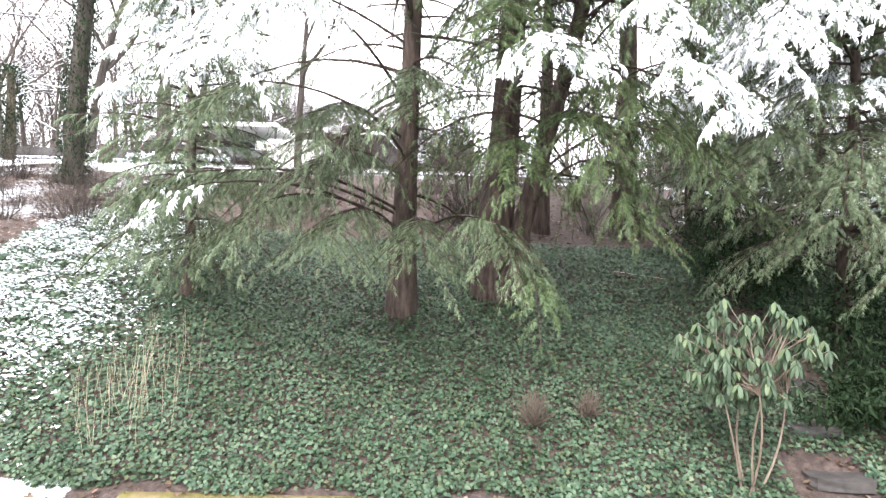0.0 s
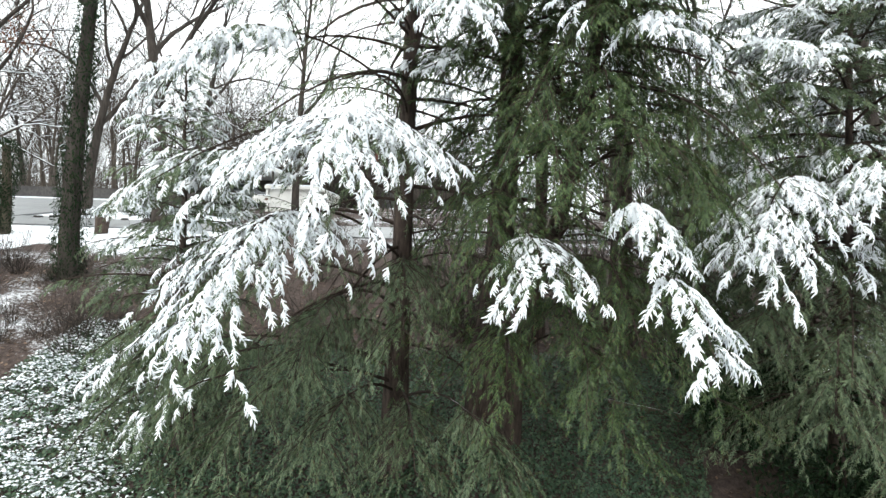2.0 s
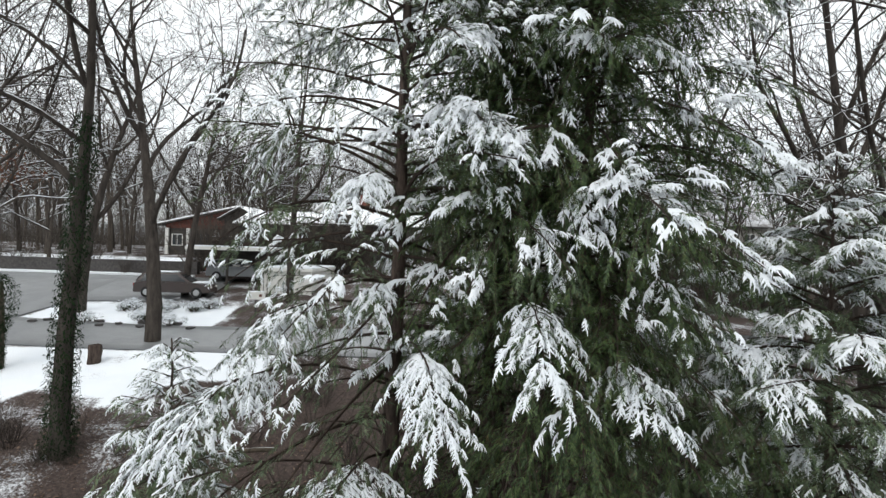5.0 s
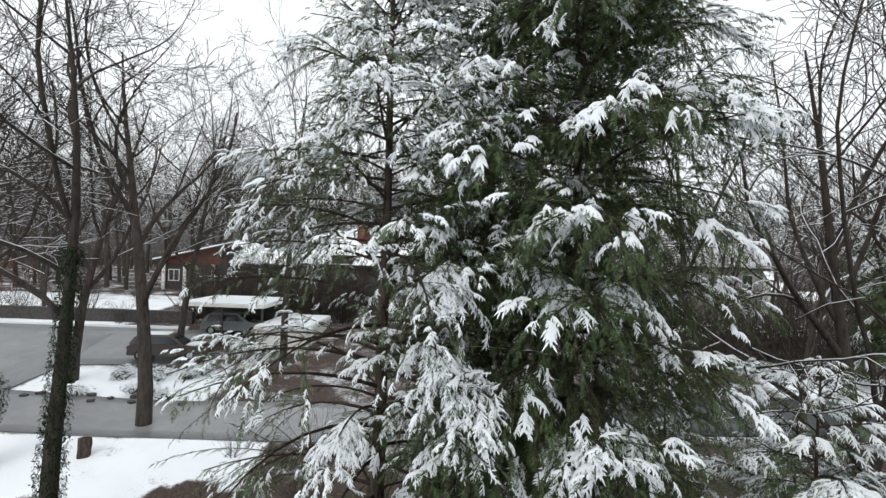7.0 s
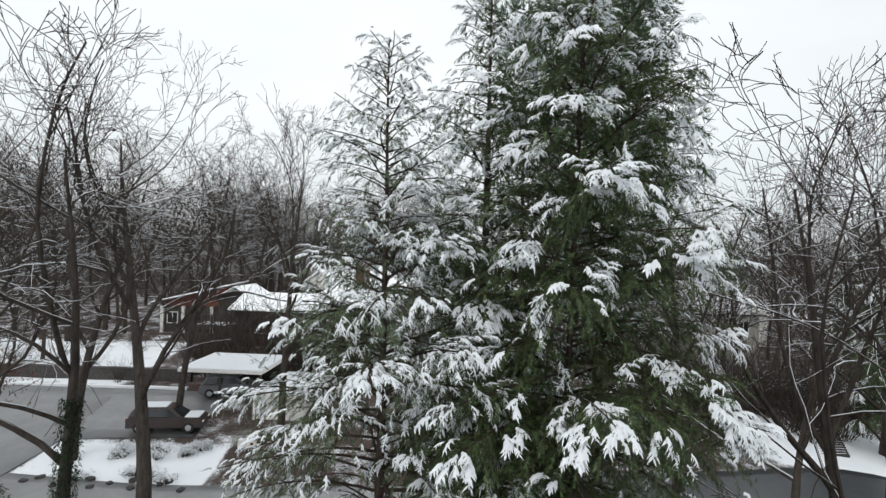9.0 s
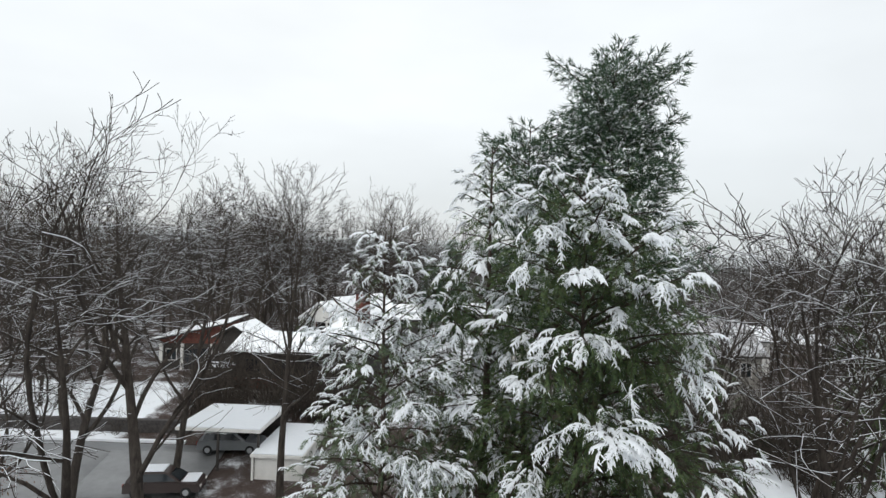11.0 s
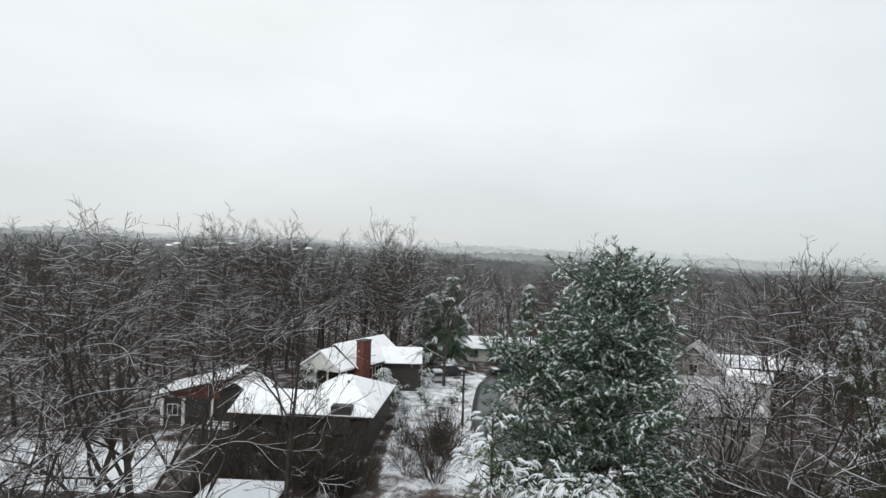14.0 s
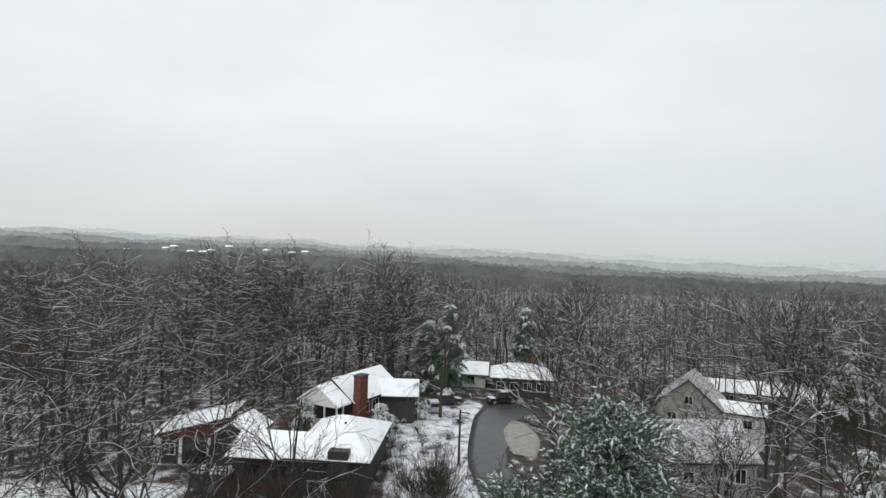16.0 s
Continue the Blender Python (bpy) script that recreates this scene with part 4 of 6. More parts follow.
def leafy_shrub(name, x, y, wide, high, seed, mat, label, leaf=0.10, count=1500, snow=0.15, base=None, stems=7, category="shrub", flat=1.0, group=""):
    """A rounded, lumpy evergreen shrub: stems, a shell of leaves and the snow caught on its top."""
    rng = np.random.default_rng(seed)
    z0 = float(ground_z(x, y)) if base is None else base
    t = thing(name, pose(x, y, z0), label, category, group)
    lumps = np.c_[rng.normal(0, wide * 0.30, (9, 2)), rng.uniform(0.35, 0.8, 9) * high]
    lr = rng.uniform(0.22, 0.38, 9) * min(wide, high * 1.1)
    pick = rng.integers(0, 9, count)
    d = rng.normal(size=(count, 3))
    d /= np.linalg.norm(d, axis=1, keepdims=True)
    p = lumps[pick] + d * (lr[pick] * rng.uniform(0.7, 1.1, count))[:, None] * [1.15, 1.15, flat]
    keep = p[:, 2] > 0.05
    p, d = p[keep], d[keep]
    n = len(p)
    axis = d * 0.6 + rng.normal(0, 0.5, (n, 3)) + [0, 0, -0.35]
    rot = frames_of(axis, d + [0, 0, 0.8])
    size = leaf * rng.uniform(0.7, 1.3, n)
    lines = []
    for k in range(stems):
        a = rng.uniform(0, 6.283)
        e = lumps[k % 9] * [0.9, 0.9, 1]
        s = np.linspace(0, 1, 5)[:, None]
        q = s * e + (s * (1 - s)) * [np.cos(a) * 0.2, np.sin(a) * 0.2, 0] - [0, 0, 0.1]
        lines.append((q, np.linspace(0.03, 0.012, 5)))
    v, f = tubes(lines, 5)
    part_of("stem", mesh_from("stem", v, f, M_TWIG), t)
    v, f = scatter(LEAVES, p, rot, size, rng)
    part_of("foliage", mesh_from("foliage", v, f, mat), t)["kind"] = "stuff"
    sn = (d[:, 2] > 0.25) & (rng.random(n) < snow * 2.2) & (p[:, 2] > 0.45 * high)
    if snow and sn.any():
        v, f = scatter(FROND_SNOW, p[sn] + [0, 0, 0.02], rot[sn], np.maximum(size[sn] * 1.3, 0.13), rng)
        part_of("snow", mesh_from("snow", v, f, M_SNOW, smooth=True), t, "white snow on the upper leaves")["kind"] = "stuff"
    return t


def brush_mesh(seed, stems, high, wide):
    rng = np.random.default_rng(seed)
    lines = []
    for k in range(stems):
        a, r = rng.uniform(0, 6.283), wide * rng.random() ** 0.5
        p0 = np.array([np.cos(a) * r * 0.3, np.sin(a) * r * 0.3, -0.1])
        d = np.array([np.cos(a) * r / wide * 0.7, np.sin(a) * r / wide * 0.7, 1.0]) + rng.normal(0, 0.18, 3)
        d /= np.linalg.norm(d)
        ln = high * rng.uniform(0.5, 1.0)
        pts = [p0]
        for _ in range(3):
            d = d + rng.normal(0, 0.14, 3)
            d /= np.linalg.norm(d)
            pts.append(pts[-1] + d * ln / 3)
        pts = np.array(pts)
        lines.append((pts, np.linspace(0.016, 0.006, 4)))
        for j in range(3):
            s = rng.integers(1, 4)
            td = d + rng.normal(0, 0.6, 3)
            td /= np.linalg.norm(td)
            tl = ln * rng.uniform(0.15, 0.4)
            q = pts[s] + np.linspace(0, 1, 3)[:, None] * td * tl
            lines.append((q[::2], np.array([0.010, 0.005])))
    v, f = tubes(lines, 3)
    return mesh_from("stems_of_brush", v, f, M_WOODS)


BRUSH = [brush_mesh(300 + i, 26, 2.4 + 0.5 * (i % 3), 1.0 + 0.3 * (i % 2)) for i in range(5)]
B_RNG = np.random.default_rng(41)


def brush(x, y, s):
    ob = new("brush", BRUSH[int(B_RNG.integers(0, 5))])
    ob.matrix_world = pose(x, y, float(ground_z(x, y)), 0, 0, B_RNG.uniform(0, 360)) @ Matrix.Diagonal((s * B_RNG.uniform(0.8, 1.3), s, s, 1))
    return tagged(ob, "leafless brown brush with snow on its twigs", "bare shrub", "leafless brush")


def brush_field(n, x0, x1, y0, y1, lo, hi, skip=None):
    for _ in range(n):
        x, y = B_RNG.uniform(x0, x1), B_RNG.uniform(y0, y1)
        if not (skip and skip(x, y)):
            brush(x, y, B_RNG.uniform(lo, hi))


def on_lane(x, y):
    return abs(y - np.interp(x, [-70, -30, -15, 0, 14, 28, 46], [34, 29.5, 28.3, 29, 32, 36.5, 31])) < 3.2 or (y < 13.5 and -7 < x < 8)


brush_field(45, -15, -7.5, 13.5, 20.5, 0.22, 0.5)
brush_field(34, 8, 30, 15, 34, 0.4, 0.9, lambda x, y: on_lane(x, y) or 0.55 < x / y < 0.9 and y > 20)
brush_field(50, 4, 60, 38, 75, 0.5, 1.2, lambda x, y: x < 11 or (20 < x < 36 and y > 50) or (y < 47 and 22 < x < 38))
brush_field(30, -9, 8, 16, 26, 0.4, 1.0)
brush_field(40, 17, 35, 42, 54, 1.4, 2.4)
brush_field(14, -60, -30, 50, 75, 0.7, 1.4)
brush_field(16, -40, -22, 44, 60, 0.6, 1.2)
brush_field(45, -20, -6, 46.5, 54, 1.1, 2.3)
brush_field(14, -4, 2, 50, 60, 1.2, 2.2)
brush_field(10, -4, 1, 52, 60, 0.6, 1.2)

# the ivy-clad snag and the trunk's ivy
def ivy_snag(x, y):
    rng = np.random.default_rng(19)
    z0 = float(ground_z(x, y))
    t = thing("ivy_snag", pose(x, y, z0), "dead trunk smothered in dark ivy on the lawn", "tree stump")
    h = np.linspace(-0.2, 3.6, 8)
    v, f = tubes([(np.c_[0.05 * np.sin(h), 0 * h, h], np.linspace(0.22, 0.14, 8))], 8)
    part_of("trunk", mesh_from("trunk", v, f, M_IVYBARK, smooth=True), t)
    n = 2600
    a, z = rng.uniform(0, 6.283, n), rng.uniform(0.1, 3.9, n)
    r = np.interp(z, [0, 1.5, 2.2, 3.2, 3.9], [0.22, 0.25, 0.6, 0.7, 0.25]) * rng.uniform(0.6, 1.1, n)
    p = np.c_[np.cos(a) * r, np.sin(a) * r, z]
    d = np.c_[np.cos(a), np.sin(a), 0 * a]
    v, f = scatter(LEAVES, p, frames_of(d * 0.5 + rng.normal(0, 0.5, (n, 3)) - [0, 0, 0.5], d + [0, 0, 0.6]), rng.uniform(0.08, 0.15, n), rng)
    part_of("ivy_leaf_cover", mesh_from("ivy_leaf_cover", v, f, M_DARKLEAF), t)


ivy_snag(-17.9, 23.5)


def trunk_ivy(tree, r, high, seed):
    """Ivy leaves all round the lower trunk, following its bends."""
    rng = np.random.default_rng(seed)
    trunk = next(c for c in tree.children if c.name.startswith("trunk"))
    co = np.empty(len(trunk.data.vertices) * 3, np.float32)
    trunk.data.vertices.foreach_get("co", co)
    axis = co.reshape(-1, 8, 3).mean(axis=1)
    n = 4600
    a, z = rng.uniform(0, 6.283, n), high * rng.random(n) ** 1.15
    rr = r * (1.15 - 0.45 * z / high) * rng.uniform(0.8, 1.25, n)
    p = np.c_[np.interp(z, axis[:, 2], axis[:, 0]) + np.cos(a) * rr, np.interp(z, axis[:, 2], axis[:, 1]) + np.sin(a) * rr, z]
    d = np.c_[np.cos(a), np.sin(a), 0 * a]
    v, f = scatter(LEAVES, p, frames_of(d * 0.4 + rng.normal(0, 0.4, (n, 3)) - [0, 0, 0.7], d), rng.uniform(0.08, 0.15, n), rng)
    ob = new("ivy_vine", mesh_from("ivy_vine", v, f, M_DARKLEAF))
    ob.matrix_world = tree.matrix_world.copy()
    tagged(ob, "dark ivy climbing the leafless tree's trunk", "ivy", kind="stuff")


trunk_ivy(BARE_TREES[0], 0.38, 10.5, 23)


def dry_leaves(tree, x, y, z, wide, seed):
    """Red-brown leaves that a tree kept through the winter, round one limb."""
    rng = np.random.default_rng(seed)
    n = 520
    p = rng.normal(0, 1, (n, 3)) * [wide, wide, 0.7 * wide] + np.array([x, y, z]) - np.array(tree.location)
    v, f = scatter(LEAVES, p, frames_of(rng.normal(0, 0.6, (n, 3)) - [0, 0, 0.6], rng.normal(0, 0.5, (n, 3)) + [0, 0, 1]), rng.uniform(0.10, 0.17, n), rng)
    part_of("dry_leaves", mesh_from("dry_leaves", v, f, M_REDLEAF), tree, "withered red-brown leaves")["kind"] = "stuff"


dry_leaves(BARE_TREES[4], -17.9, 23.6, 14.8, 0.7, 24)

# rhododendron in front of the bank
def rhododendron(x, y, seed):
    rng = np.random.default_rng(seed)
    z0 = float(ground_z(x, y))
    t = thing("rhododendron", pose(x, y, z0), "open rhododendron with drooping pale green leaf whorls", "shrub")
    tops = []
    for k in range(5):
        a = k * 1.3 + rng.uniform(-0.3, 0.3)
        e = np.array([np.cos(a) * rng.uniform(0.15, 0.5), np.sin(a) * rng.uniform(0.1, 0.35), rng.uniform(1.2, 1.7)])
        s = np.linspace(0, 1, 7)[:, None]
        q = np.array([np.cos(a) * 0.08, np.sin(a) * 0.08, -0.1]) * (1 - s) + e * s + np.sin(s * 3.1) * rng.normal(0, 0.06, 3)
        v, f = tubes([(q, np.linspace(0.017, 0.009, 7))], 7)
        part_of("stem", mesh_from("stem", v, f, M_STEM, smooth=True), t)
        for j in range(36):
            d = rng.normal(size=3)
            d /= np.linalg.norm(d)
            tops.append((np.array([0, 0, 1.78]) + d * [1.0, 0.65, 0.78] * rng.uniform(0.35, 1.0), q[5]))
    v, f = tubes([(np.linspace(b, w, 4) + [[0, 0, 0], [0, 0, 0.03], [0, 0, 0.03], [0, 0, 0]], np.linspace(0.010, 0.006, 4)) for w, b in tops], 4)
    part_of("branchwork", mesh_from("branchwork", v, f, M_STEM), t)["kind"] = "stuff"
    shapes = []
    for k in range(4):
        n = 9
        a = np.arange(n) * 2.399 + rng.uniform(0, 6)
        d = np.c_[np.cos(a), np.sin(a), -rng.uniform(0.5, 1.8, n)]
        v, f = scatter(SLIM_LEAVES, np.zeros((n, 3)), frames_of(d, np.c_[np.cos(a) * 0.5, np.sin(a) * 0.5, np.ones(n)]), rng.uniform(0.14, 0.21, n), rng)
        shapes.append(mesh_from("leaf_whorl", v, f, M_RHODO))
    for k, (w, b) in enumerate(tops):
        ob = part_of("leaf_whorl", shapes[k % 4], t)
        ob.matrix_basis = pose(*w, 0, 0, rng.uniform(0, 360))
    return t


M_STEM = bark("pale_stem", (0.12, 0.09, 0.07), (0.30, 0.25, 0.20))
rhododendron(3.95, 7.55, 61)
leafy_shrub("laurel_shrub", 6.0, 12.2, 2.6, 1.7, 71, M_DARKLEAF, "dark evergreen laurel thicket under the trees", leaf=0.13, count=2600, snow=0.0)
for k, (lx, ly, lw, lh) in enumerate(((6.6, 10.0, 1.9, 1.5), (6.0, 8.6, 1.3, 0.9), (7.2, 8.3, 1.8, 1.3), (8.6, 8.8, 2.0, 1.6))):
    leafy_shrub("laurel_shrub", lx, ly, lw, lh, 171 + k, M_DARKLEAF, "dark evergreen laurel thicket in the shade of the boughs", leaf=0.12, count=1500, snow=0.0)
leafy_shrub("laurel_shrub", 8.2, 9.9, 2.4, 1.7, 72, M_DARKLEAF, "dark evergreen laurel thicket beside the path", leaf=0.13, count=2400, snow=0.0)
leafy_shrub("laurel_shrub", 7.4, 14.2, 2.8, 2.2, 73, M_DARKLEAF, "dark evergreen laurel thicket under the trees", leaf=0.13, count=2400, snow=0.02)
leafy_shrub("laurel_shrub", 10.2, 12.5, 3.2, 3.0, 74, M_DARKLEAF, "tall evergreen laurel dusted with snow", leaf=0.14, count=3000, snow=0.22)
leafy_shrub("laurel_shrub", 12.2, 16.5, 3.6, 3.6, 75, M_DARKLEAF, "tall evergreen laurel dusted with snow", leaf=0.14, count=3000, snow=0.25)


def twig_bush(x, y, seed, wide, high):
    rng = np.random.default_rng(seed)
    lines = []
    for k in range(150):
        a, e = rng.uniform(0, 6.283), rng.uniform(0.3, 1.5)
        d = np.array([np.cos(a) * np.cos(e) * wide, np.sin(a) * np.cos(e) * wide, np.sin(e) * high]) * rng.uniform(0.6, 1.0)
        lines.append((np.array([[0, 0, 0], d * 0.5 + rng.normal(0, 0.03, 3), d]), np.array([0.006, 0.004, 0.003])))
    v, f = tubes(lines, 3)
    ob = new("dry_bush", mesh_from("dry_bush", v, f, M_DRYTWIG))
    ob.location = (x, y, float(ground_z(x, y)) + 0.05)
    return tagged(ob, "small rounded brown leafless bush in the ivy", "bush", "small dry bushes")


M_DRYTWIG = material("dry_twig", lambda nt: mixed(nt, (0.075, 0.058, 0.046), (0.15, 0.115, 0.09), noise_of(nt, 20, 3)), 0.9)
M_STRAW = material("straw", lambda nt: mixed(nt, (0.20, 0.175, 0.12), (0.30, 0.265, 0.19), noise_of(nt, 12, 3)), 0.8)
twig_bush(1.25, 8.4, 1, 0.46, 0.60)
twig_bush(2.1, 8.55, 2, 0.34, 0.50)


def dead_stalks():
    rng = np.random.default_rng(14)
    lines = []
    for k in range(70):
        x, y = rng.normal(-4.6, 0.35), rng.normal(8.5, 0.5)
        b = np.array([x, y, float(ground_z(x, y))])
        d = np.array([rng.normal(0, 0.12), rng.normal(0, 0.12), 1]) * rng.uniform(0.5, 1.1)
        lines.append((np.array([b, b + d * 0.5, b + d + [rng.normal(0, 0.06), 0, 0]]), np.array([0.0035, 0.003, 0.002])))
    v, f = tubes(lines, 3)
    tagged(new("dead_stalks", mesh_from("dead_stalks", v, f, M_STRAW)), "pale dead stalks standing in the ivy", "dry grass", kind="stuff")


dead_stalks()


def litter():
    """Fallen leaves along the foot of the bank, on the path and under the trees."""
    rng = np.random.default_rng(29)
    n = 9000
    x = rng.uniform(-14, 11, n)
    y = rng.uniform(5.5, 20, n)
    strip = (y < 7.5) & (x > -5) | (np.abs(x - 5.3 - 0.25 * (y - 7.5)) < 0.9) & (y < 12) | (y > 12.5)
    x, y = x[strip], y[strip]
    n = len(x)
    a = rng.uniform(0, 6.283, n)
    rot = frames_of(np.c_[np.cos(a), np.sin(a), rng.normal(0, 0.25, n)], np.c_[rng.normal(0, 0.3, (n, 2)), np.ones(n)])
    v, f = scatter(leaf_templates(rng, 3, 0.6, -0.2), np.c_[x, y, ground_z(x, y) + 0.02], rot, rng.uniform(0.06, 0.13, n), rng)
    tagged(new("fallen_leaf_litter", mesh_from("fallen_leaf_litter", v, f, M_LITTER)), "brown fallen leaves on the ground", "leaf litter", kind="stuff")


M_LITTER = foliage("fallen_leaf", (0.08, 0.05, 0.035), (0.15, 0.095, 0.065), (0.26, 0.18, 0.13), (0.30, 0.15, 0.11))
litter()

M_MOSS = material("mossy_turf", lambda nt: ramp(nt, 0, 0, [(0.3, (0.10, 0.075, 0.04)), (0.5, (0.20, 0.17, 0.05)), (0.7, (0.30, 0.22, 0.13))], noise_of(nt, 3.0, 6, 0.7)), 0.9,
                  bump=(lambda nt: noise_of(nt, 40, 4), 0.8, 0.03))
ribbon("lawn_edge", [(-3.9, 6.3), (0, 6.35), (5, 6.3), (11, 6.2)], [1.6, 1.7, 1.7, 1.7], M_MOSS, "mossy yellow-green turf at the foot of the bank", "turf", lift=0.03, thick=0.08)

# stepping stones and a log on the path
M_STONE = material("dark_wet_stone", lambda nt: ramp(nt, 0, 0, [(0.3, (0.022, 0.020, 0.020)), (0.7, (0.07, 0.062, 0.058))], noise_of(nt, 6, 6)), 0.6, 0.4,
                   bump=(lambda nt: noise_of(nt, 25, 5), 0.5, 0.02))


def slab(name, x, y, sx, sy, h, turn, mat, label, category, group="", seed=0, sink=0.05):
    rng = np.random.default_rng(seed)
    bm = bmesh.new()
    box(bm, -sx / 2, sx / 2, -sy / 2, sy / 2, -sink, h, 0)
    bmesh.ops.subdivide_edges(bm, edges=bm.edges[:], cuts=2, use_grid_fill=True)
    for v in bm.verts:
        k = 1 - 0.16 * ((2 * v.co.x / sx) ** 2 * (2 * v.co.y / sy) ** 2)
        v.co.x, v.co.y = v.co.x * k, v.co.y * k
        v.co += Vector(rng.normal(0, 0.05 * min(sx, sy, h + sink), 3))
    me = bpy.data.meshes.new(name)
    bm.to_mesh(me)
    bm.free()
    me.materials.append(mat)
    ob = new(name, me)
    ob.matrix_world = pose(x, y, float(ground_z(x, y)), 0, 0, turn)
    return tagged(ob, label, category, group)


for k, (sx_, sy_) in enumerate(((5.2, 7.7), (5.4, 8.6), (5.65, 9.5), (5.85, 10.4))):
    slab("stepping_stone", sx_, sy_, 0.85, 0.42, 0.09, 6 * (k % 3) - 5, M_STONE, "dark wet stepping stone among fallen leaves", "stone", "stepping stones", 80 + k)


def log(x, y, ln, r, turn, seed):
    rng = np.random.default_rng(seed)
    s = np.linspace(-ln / 2, ln / 2, 7)
    v, f = tubes([(np.c_[s, 0.05 * np.sin(s * 2), 0 * s + r * 0.8], r * rng.uniform(0.85, 1.05, 7))], 8)
    ob = new("fallen_log", mesh_from("fallen_log", v, np.vstack([f]), M_IVYBARK, smooth=True))
    za, zb = (float(ground_z(x + q * ln / 2 * math.cos(radians(turn)), y + q * ln / 2 * math.sin(radians(turn)))) for q in (-1, 1))
    ob.matrix_world = pose(x, y, (za + zb) / 2, 0, -math.degrees(math.atan2(zb - za, ln)), turn)
    return tagged(ob, "weathered grey-brown log lying on the slope", "log")


log(4.6, 13.2, 1.6, 0.07, -20, 1)
log(-6.5, 19.0, 2.4, 0.08, 12, 2)
slab("tree_stump", -14.6, 24.6, 0.5, 0.45, 0.75, 20, M_TRUNK, "reddish-brown broken tree stump in the snow", "tree stump", "", 88)
slab("tree_stump", 4.2, 19.4, 0.42, 0.42, 0.85, 0, M_IVYBARK, "mossy dark stump at the top of the bank", "tree stump", "", 89)

# ---------------------------------------------------------------- the yard on the far side of the lane
for k in range(15):
    leafy_shrub("garden_shrub", -20.5 + 7.0 * B_RNG.random(), 30.8 + 3.8 * B_RNG.random(), 0.9, 0.55, 400 + k, M_DARKLEAF, "low evergreen garden shrub capped with snow", leaf=0.07,
                count=420, snow=0.3, group="shrubs of the planting bed")
for k in range(12):
    slab("boulder", -21.5 + 8.5 * k / 11 + 0.3 * math.sin(k * 3.7), 30.55 + 0.45 * math.sin(k * 2.1), 0.40 + 0.12 * math.sin(k * 1.9), 0.34, 0.14, 40 * k, M_STONE, "dark edging boulder of the planting bed", "boulder", "edging boulders", 90 + k)

# snowy kerb and stone wall beyond the forecourt
def long_block(name, x0, x1, y, z0, thick, high, mat, label, category, kind="structure"):
    bm = bmesh.new()
    n = max(2, int((x1 - x0) / 1.2))
    ring = []
    for i in range(n + 1):
        x = x0 + (x1 - x0) * i / n
        yy, zz = y + 0.05 * math.sin(x * 1.7), float(ground_z(x, y)) + z0
        ring.append([bm.verts.new((x, yy - thick / 2, zz - 0.3)), bm.verts.new((x, yy - thick / 2, zz + high)), bm.verts.new((x, yy + thick / 2, zz + high + 0.02 * math.sin(x * 3))), bm.verts.new((x, yy + thick / 2, zz - 0.3))])
    for a, b in zip(ring, ring[1:]):
        for i in range(4):
            bm.faces.new((a[i], b[i], b[(i + 1) % 4], a[(i + 1) % 4]))
    bm.faces.new(ring[0][::-1])
    bm.faces.new(ring[-1])
    me = bpy.data.meshes.new(name)
    bm.to_mesh(me)
    bm.free()
    me.materials.append(mat)
    return tagged(new(name, me), label, category, kind=kind)


long_block("kerb", -60, -18.5, 43.4, 0.0, 0.35, 0.17, M_SNOW, "snow-covered kerb along the forecourt", "kerb")
long_block("stone_wall", -60, -19, 45.3, 0.0, 0.5, 0.95, M_STONE, "low dark stone wall behind the kerb", "wall")
long_block("stone_wall", -19.5, -7.5, 53.2, 0.0, 0.4, 0.8, M_CONCRETE, "pale retaining wall of the terrace", "wall")


def mailbox(x, y):
    t = thing("mailbox", pose(x, y, float(ground_z(x, y)), 0, 0, 8), "white mailbox on a dark post beside the lane", "mailbox")
    box_part("post", t, M_DARKWALL, -0.05, 0.05, -0.05, 0.05, -0.2, 1.0, 0.008)
    bm = bmesh.new()
    prof = [(-0.5, 1.0), (0.5, 1.0), (0.5, 1.28), (0.4, 1.42), (-0.4, 1.42), (-0.5, 1.28)]
    ends = [[bm.verts.new((px * 1.0, sy, pz)) for px, pz in prof] for sy in (-0.16, 0.16)]
    for i in range(6):
        bm.faces.new((ends[0][i], ends[1][i], ends[1][(i + 1) % 6], ends[0][(i + 1) % 6]))
    bm.faces.new(ends[0])
    bm.faces.new(ends[1][::-1])
    bmesh.ops.recalc_face_normals(bm, faces=bm.faces[:])
    part("box_body", bm, M_WHITE, t)
    box_part("snow_cap", t, M_SNOW, -0.45, 0.45, -0.17, 0.17, 1.40, 1.47, 0.03, "thin snow on top")
    box_part("flag", t, M_BRICK, 0.2, 0.36, -0.18, -0.165, 1.15, 1.3, 0.0, "small red flag")


mailbox(-10.5, 33.0)

# ---------------------------------------------------------------- vehicles
M_RUBBER = material("rubber", lambda nt: mixed(nt, (0.015, 0.015, 0.015), (0.03, 0.03, 0.03), noise_of(nt, 9, 3)), 0.8)
M_RIM = material("alloy_rim", lambda nt: (0.35, 0.36, 0.37), 0.35, 0.5)
M_LAMP = material("lamp_lens", lambda nt: (0.30, 0.05, 0.04), 0.2, 0.5)


def paint(name, c):
    return material(name, lambda nt: mixed(nt, c, tuple(v * 0.75 for v in c), noise_of(nt, 3, 4)), 0.3, 0.5)


